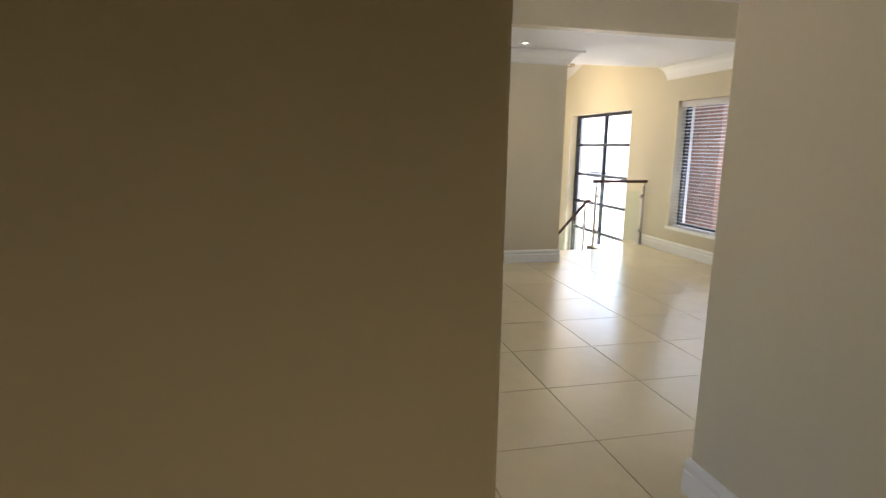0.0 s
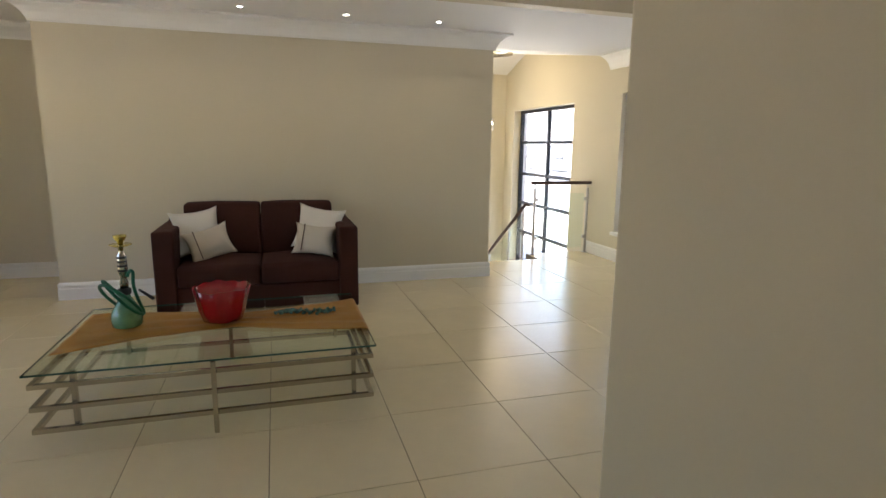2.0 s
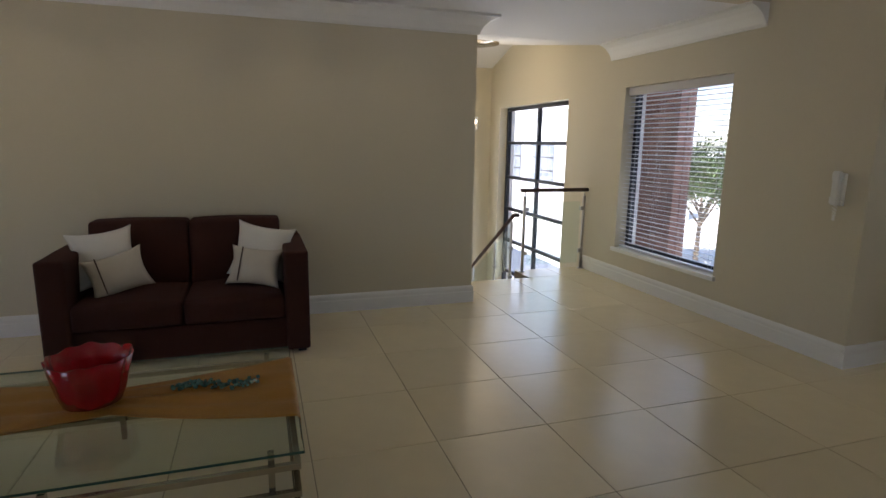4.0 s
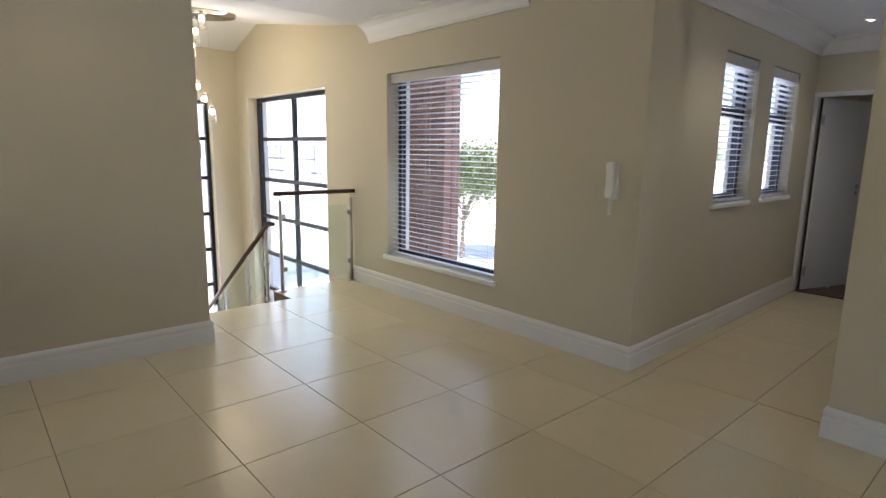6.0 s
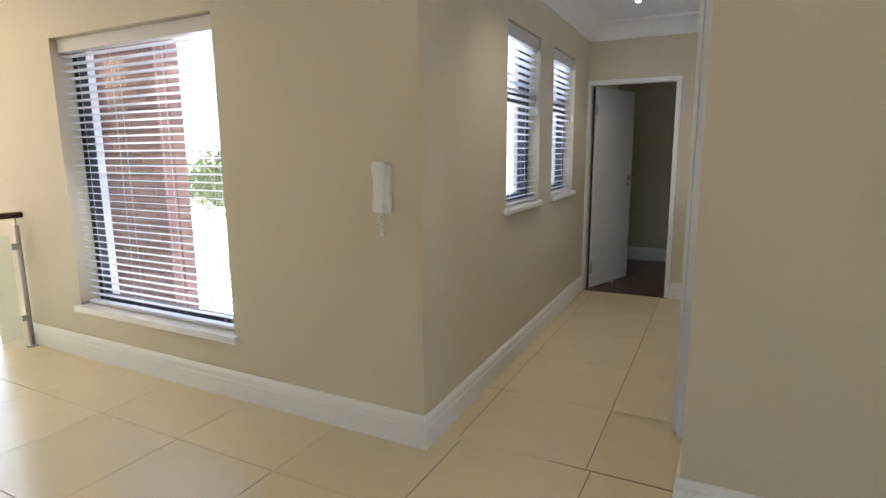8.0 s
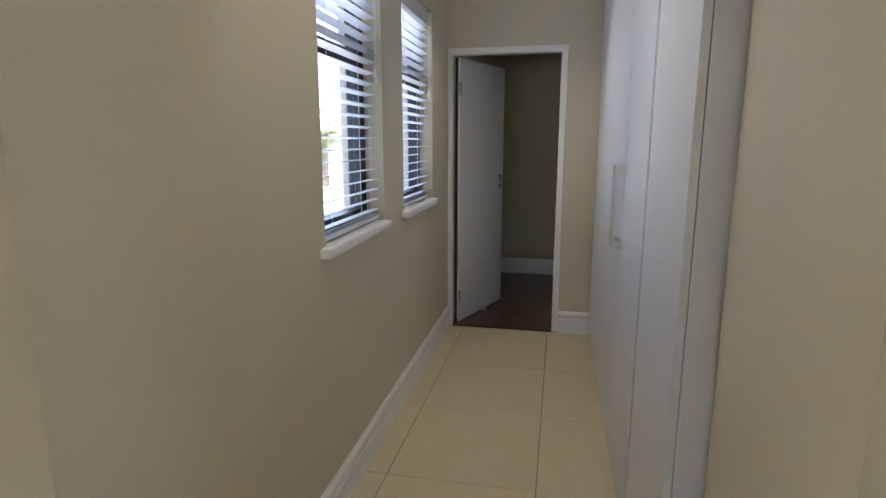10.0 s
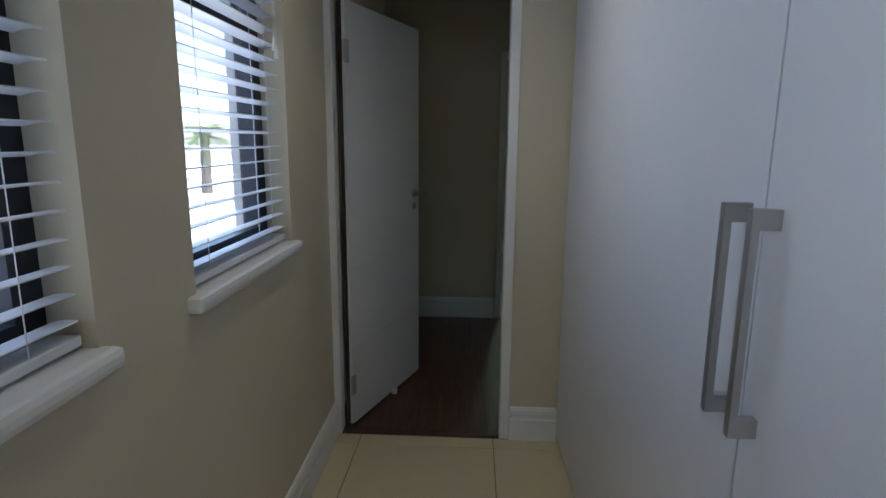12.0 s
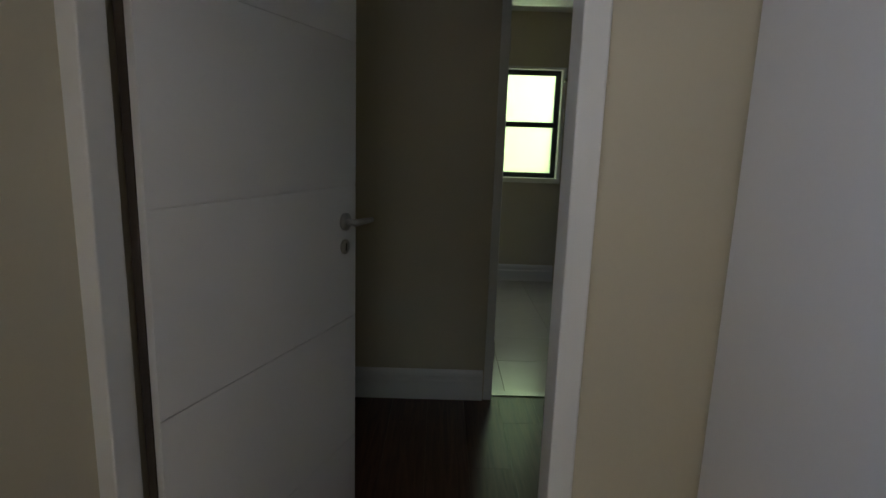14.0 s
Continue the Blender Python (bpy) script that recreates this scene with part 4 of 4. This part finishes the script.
# ---- bathroom fittings ----
shower = tagged(new("wall_shower"), "dark tiled shower wall with chrome fittings", "wall", "", "structure")
for k in range(8):
    for j in range(2):
        part("tile", rounded(7.52 + j * 0.30 + 0.002, 7.52 + (j + 1) * 0.30 - 0.002, -1.86, -1.80, k * 0.31 + 0.002, (k + 1) * 0.31 - 0.002, 0.003), DARKTILE, shower)
mixer = empty("shower_mixer", "chrome shower mixer on the dark tiles", "shower mixer")
bm = bmesh.new()
tube(bm, (7.72, -1.80, 1.0), (7.72, -1.74, 1.0), 0.03, seg=16)
tube(bm, (7.72, -1.77, 1.0), (7.72, -1.77, 1.95), 0.010, seg=10)
part("riser", bm, CHROME, mixer, "", True)
part("shower_head", lathe([(0.012, 0.04), (0.05, 0.02), (0.055, 0.0)], 20, (7.72, -1.72, 1.93)), CHROME, mixer, "", True)

turned += [shower, mixer]

# ---- outside ----
GZ = -3.0
setting("ground", boxes((-400, 400, -400, 400, GZ - 0.5, GZ)), PAVE, "pale sunlit paving and yard", "ground")


def tree(x, y, base, height, crown, leaves, label, seed, size=0.055):
    """Tapered trunk, limbs and a crown of many small leaves in clumps."""
    rnd = random.Random(seed)
    ob = empty("tree", label, "tree", "garden trees")
    ob.location = (x, y, base)
    bm = bmesh.new()
    tips = []
    tube(bm, (0, 0, 0), (0.05, 0, height * 0.5), 0.11, 0.07, 9)
    for k in range(9):
        a = k * 2.4 + rnd.random()
        z0 = height * (0.3 + 0.22 * rnd.random())
        m1 = Vector((math.cos(a) * crown * 0.5, math.sin(a) * crown * 0.5, height * (0.55 + 0.2 * rnd.random())))
        tube(bm, (0.04, 0, z0), m1, 0.045, 0.025, 6)
        for _ in range(3):
            m2 = m1 + Vector((rnd.uniform(-1, 1), rnd.uniform(-1, 1), rnd.uniform(-0.2, 1))) * crown * 0.45
            tube(bm, m1, m2, 0.022, 0.006, 5)
            tips += [m2, (m1 + m2) / 2]
        tips.append(m1)
    part("trunk", bm, BARK, ob)
    if leaves:
        verts, faces = [], []
        for _ in range(leaves):
            c = rnd.choice(tips) + Vector((rnd.gauss(0, 1), rnd.gauss(0, 1), rnd.gauss(0, 0.8))) * crown * 0.17
            d = Vector((rnd.uniform(-1, 1), rnd.uniform(-1, 1), rnd.uniform(-1, 1))).normalized()
            e = d.cross(Vector((0.3, 0.2, 1))).normalized()
            s = size * rnd.uniform(0.6, 1.4)
            i = len(verts)
            verts += [c - d * s, c + e * s * 0.5, c + d * s, c - e * s * 0.5]
            faces.append((i, i + 1, i + 2, i + 3))
        me = bpy.data.meshes.new("crown")
        me.from_pydata([tuple(v) for v in verts], [], faces)
        me.materials.append(LEAF)
        c = new("crown", me)
        c.parent = ob
        tagged(c, "loose green leaves", kind="stuff")
    return ob


tree(12.6, 15.0, GZ, 4.7, 2.2, 14000, "leafy green garden tree outside the large window", 3, 0.075)
tree(12.7, 8.0, GZ, 5.9, 1.6, 14000, "rounded leafy green garden tree outside the corridor windows", 5, 0.06)
tree(12.3, 6.4, GZ, 5.8, 1.1, 0, "bare branched garden tree outside the corridor windows", 8)
tree(11.2, -0.8, GZ, 6.4, 1.9, 7000, "leafy green tree outside the bathroom window", 14)


def palm(x, y, base, height, label, seed):
    """A slim trunk under a head of arching fronds, each with many narrow leaflets."""
    rnd = random.Random(seed)
    ob = empty("palm_tree", label, "palm tree")
    ob.location = (x, y, base)
    bm = bmesh.new()
    for k in range(8):
        tube(bm, (0.02 * k, 0, height * k / 8), (0.02 * (k + 1), 0, height * (k + 1) / 8), 0.15 - 0.006 * k, 0.13 - 0.006 * k, 10)
    part("trunk", bm, BARK, ob)
    top = Vector((0.16, 0, height))
    for k in range(26):
        a, lift, reach = k * 2.4, rnd.uniform(-0.1, 1.0), rnd.uniform(0.9, 1.25)
        verts, faces = [], []
        for q in range(22):
            u = (q + 1) / 22
            c = top + Vector((math.cos(a), math.sin(a), 0)) * reach * u + Vector((0, 0, lift * u - 0.95 * u * u))
            out = Vector((math.cos(a), math.sin(a), lift - 1.6 * u)).normalized()
            across = out.cross(Vector((0, 0, 1))).normalized()
            for sgn in (-1, 1):
                tip = c + (across * sgn * 0.8 + out * 0.7 + Vector((0, 0, -0.25))) * 0.24 * (1.1 - 0.6 * u)
                n = len(verts)
                verts += [tuple(c - out * 0.014), tuple(c + out * 0.014), tuple(tip)]
                faces.append((n, n + 1, n + 2))
        me = bpy.data.meshes.new("frond")
        me.from_pydata(verts, [], faces)
        me.materials.append(LEAF)
        f = new("frond", me)
        f.parent = ob
    return ob


palm(11.7, 4.9, GZ, 4.5, "palm tree with arching green fronds in the yard", 21)


def house(x0, x1, y0, y1, top, wall_material, label, wins):
    """A plain rendered house with windows set into the faces that look this way."""
    ob = empty("house", label, "house", "neighbouring houses")
    part("wall", boxes((x0, x1, y0, y1, GZ, top)), wall_material, ob)
    part("roof", soften(boxes((x0 - 0.3, x1 + 0.3, y0 - 0.3, y1 + 0.3, top, top + 0.25)), 0.02), HOUSEWALL, ob, "flat parapet roof")
    for face, u, z, w, h in wins:
        def b(ua, ub, za, zb, d):
            return (ua, ub, y0 - d, y0 + 0.05, za, zb) if face == "y" else (x0 - d, x0 + 0.05, ua, ub, za, zb)
        p = part("window", boxes(b(u - w / 2, u + w / 2, z, z + h, 0.02)), FRAME, ob, "dark window")
        nx, nz = max(1, round(w / 0.8)), max(1, round(h / 0.7))
        for i in range(nx):
            for j in range(nz):
                part("pane", boxes(b(u - w / 2 + w * (i + 0.06) / nx, u - w / 2 + w * (i + 0.94) / nx, z + h * (j + 0.06) / nz, z + h * (j + 0.94) / nz, 0.03)), PANEGREY, p)
    return ob


PANEGREY = mat("reflecting_window_pane", (0.25, 0.28, 0.32), 0.1, 0, 0.8, 0.1, 3)
house(13.0, 22.0, 26.0, 37.0, 3.6, HOUSEWALL, "white rendered neighbouring house with gridded windows", [("x", 29.0, -0.8, 3.0, 2.4), ("x", 33.5, -0.8, 3.0, 2.4), ("y", 16.0, -0.8, 2.4, 2.0)])
near = house(-6.0, 3.2, 14.0, 22.0, 4.2, HOUSEWALL, "white rendered house across the yard with louvred windows", [("y", 1.2, 1.15, 1.3, 0.42), ("y", 0.6, -2.6, 1.5, 1.1)])
part("ledge", boxes((-6.0, 3.2, 13.88, 14.0, -1.30, -0.85)), BEIGEWALL, near, "beige rendered band")
for k in range(9):
    part("louvre", boxes((-0.20, 1.40, 13.93, 13.975, -2.58 + k * 0.12, -2.53 + k * 0.12)), SLAT, near)

garden_wall = empty("garden_wall", "white rendered boundary wall in front of the garden trees", "garden wall")
part("wall", boxes((10.60, 10.80, 3.4, 9.8, GZ, 0.37)), HOUSEWALL, garden_wall)
part("coping", soften(boxes((10.56, 10.84, 3.36, 9.84, 0.37, 0.45)), 0.01), HOUSEWALL, garden_wall)
for k in range(7):
    bm = bmesh.new()
    tube(bm, (10.70, 3.6 + 0.95 * k, 0.45), (10.70, 3.6 + 0.95 * k, 0.80), 0.012, 0.008, 6)
    part("spike", bm, STEEL, garden_wall)

# brick pillar outside the large window
pillar = empty("brick_pillar", "red face-brick pillar outside the large window", "brick pillar")
PX0, PX1, PY0, PY1 = 0.62, 0.85, 2.62, 3.88
part("core", boxes((PX0 + 0.012, PX1, PY0 + 0.012, PY1, GZ, 2.9)), MORTAR, pillar, "grey mortar joints")
CO, LEN = 0.085, 0.232


def brick_mesh(lx, ly):
    return finish("brick", soften(boxes((0, lx, 0, ly, 0, CO - 0.011)), 0.004, 1), BRICK)


full_y, half_y = brick_mesh(0.10, LEN - 0.010), brick_mesh(0.10, LEN / 2 - 0.010)
end_x = brick_mesh(0.112, 0.10)
z, row = 0.0, 0
while z < 2.8:
    y = PY0 + (0.0 if row % 2 == 0 else LEN / 2)
    if row % 2:
        shared("brick", half_y, pillar, Matrix.Translation((PX0, PY0 - 0.003 * random.random(), z)))
    while y + LEN <= PY1 + 0.02:
        shared("brick", full_y, pillar, Matrix.Translation((PX0 - 0.004 * random.random(), y, z)))
        y += LEN
    if y + LEN / 2 <= PY1 + 0.02:
        shared("brick", half_y, pillar, Matrix.Translation((PX0, y, z)))
    shared("brick", end_x, pillar, Matrix.Translation((PX0 + 0.110, PY0 - 0.003 * random.random(), z)))
    z += CO
    row += 1

# ---- floor pieces ----
T, X0, Y0, JOINT, DEPTH = 0.65, -1.79, 0.525, 0.0035, 0.012


def tile_mesh(lx, ly):
    b = 0.0015
    bm = bmesh.new()
    lo = [bm.verts.new(p) for p in ((0, 0, -DEPTH), (lx, 0, -DEPTH), (lx, ly, -DEPTH), (0, ly, -DEPTH))]
    mi = [bm.verts.new(p) for p in ((0, 0, -b), (lx, 0, -b), (lx, ly, -b), (0, ly, -b))]
    hi = [bm.verts.new(p) for p in ((b, b, 0), (lx - b, b, 0), (lx - b, ly - b, 0), (b, ly - b, 0))]
    for k in range(4):
        for p, q in ((lo, mi), (mi, hi)):
            bm.faces.new((p[k], p[(k + 1) % 4], q[(k + 1) % 4], q[k]))
    bm.faces.new(hi)
    return finish("tile", bm, TILE)


whole = tile_mesh(T - JOINT, T - JOINT)


def lay(x0, x1, y0, y1, xmin, xmax, ymin, ymax):
    """Tiles of one lattice whose cells meet the area, cut at its hard limits."""
    for i in range(math.floor((x0 - X0) / T), math.ceil((x1 - X0) / T)):
        for j in range(math.floor((y0 - Y0) / T), math.ceil((y1 - Y0) / T)):
            if (i, j) in laid:
                continue
            xa, xb = max(X0 + i * T + JOINT / 2, xmin), min(X0 + (i + 1) * T - JOINT / 2, xmax)
            ya, yb = max(Y0 + j * T + JOINT / 2, ymin), min(Y0 + (j + 1) * T - JOINT / 2, ymax)
            if xb - xa < 0.01 or yb - ya < 0.01:
                continue
            laid.add((i, j))
            me = whole if abs(xb - xa - T + JOINT) < 1e-4 and abs(yb - ya - T + JOINT) < 1e-4 else tile_mesh(xb - xa, yb - ya)
            shared("tile", me, floor, (SEAM if xa > 0.1 and ya < 0 else Matrix()) @ Matrix.Translation((xa, ya, 0.0)))


laid = set()
SEAM = Matrix.Translation((0.163, -0.478, 0)) @ pose(0, 0, 0, 0, 0, 1.0) @ Matrix.Translation((-0.163, 0.5, 0))
lay(-8.4, -6.2, 2.9, 3.45, -8.6, -6.13, -6.9, 3.5)
lay(-8.4, 0.0, -6.6, 3.10, -8.6, 0.24, -6.9, 3.10)
lay(0.0, 3.52, -1.2, 0.0, -9, 3.50, -1.6, 0.2)
for xa, xb in ((-0.93, -0.491), (-0.4875, 0.0)):
    shared("tile", tile_mesh(xb - xa, 0.396), floor, Matrix.Translation((xa, 3.104, 0.0)))
bath = bpy.data.objects["floor_bath"]
bt = finish("tile", boxes((0, 0.447, 0, 0.447, -0.01, 0.0)), BATHTILE)
for i in range(7):
    for j in range(6):
        shared("tile", bt, bath, Matrix.Translation((RX + 0.11 + i * 0.45, -2.35 + j * 0.45, 0.0)))
bed = bpy.data.objects["floor_bedroom"]
pk = finish("plank", soften(boxes((0, 1.1995, 0, 0.1897, -0.008, 0.0)), 0.0004, 1), LAMINATE)
for j in range(26):
    for i in range(3):
        x = 3.56 - 0.4 * (j % 3) + i * 1.2
        xa, xb = max(x, 3.56), min(x + 1.1995, RX + 0.04)
        if xb - xa < 0.05:
            continue
        if xa == x and xb == x + 1.1995:
            shared("plank", pk, bed, Matrix.Translation((x, -3.8 + j * 0.19, 0.0)))
        else:
            shared("plank", finish("plank", soften(boxes((0, xb - xa - 0.0005, 0, 0.1897, -0.008, 0.0)), 0.0004, 1), LAMINATE), bed, Matrix.Translation((xa, -3.8 + j * 0.19, 0.0)))

for ob in turned:
    ob.matrix_world = TURN @ ob.matrix_world
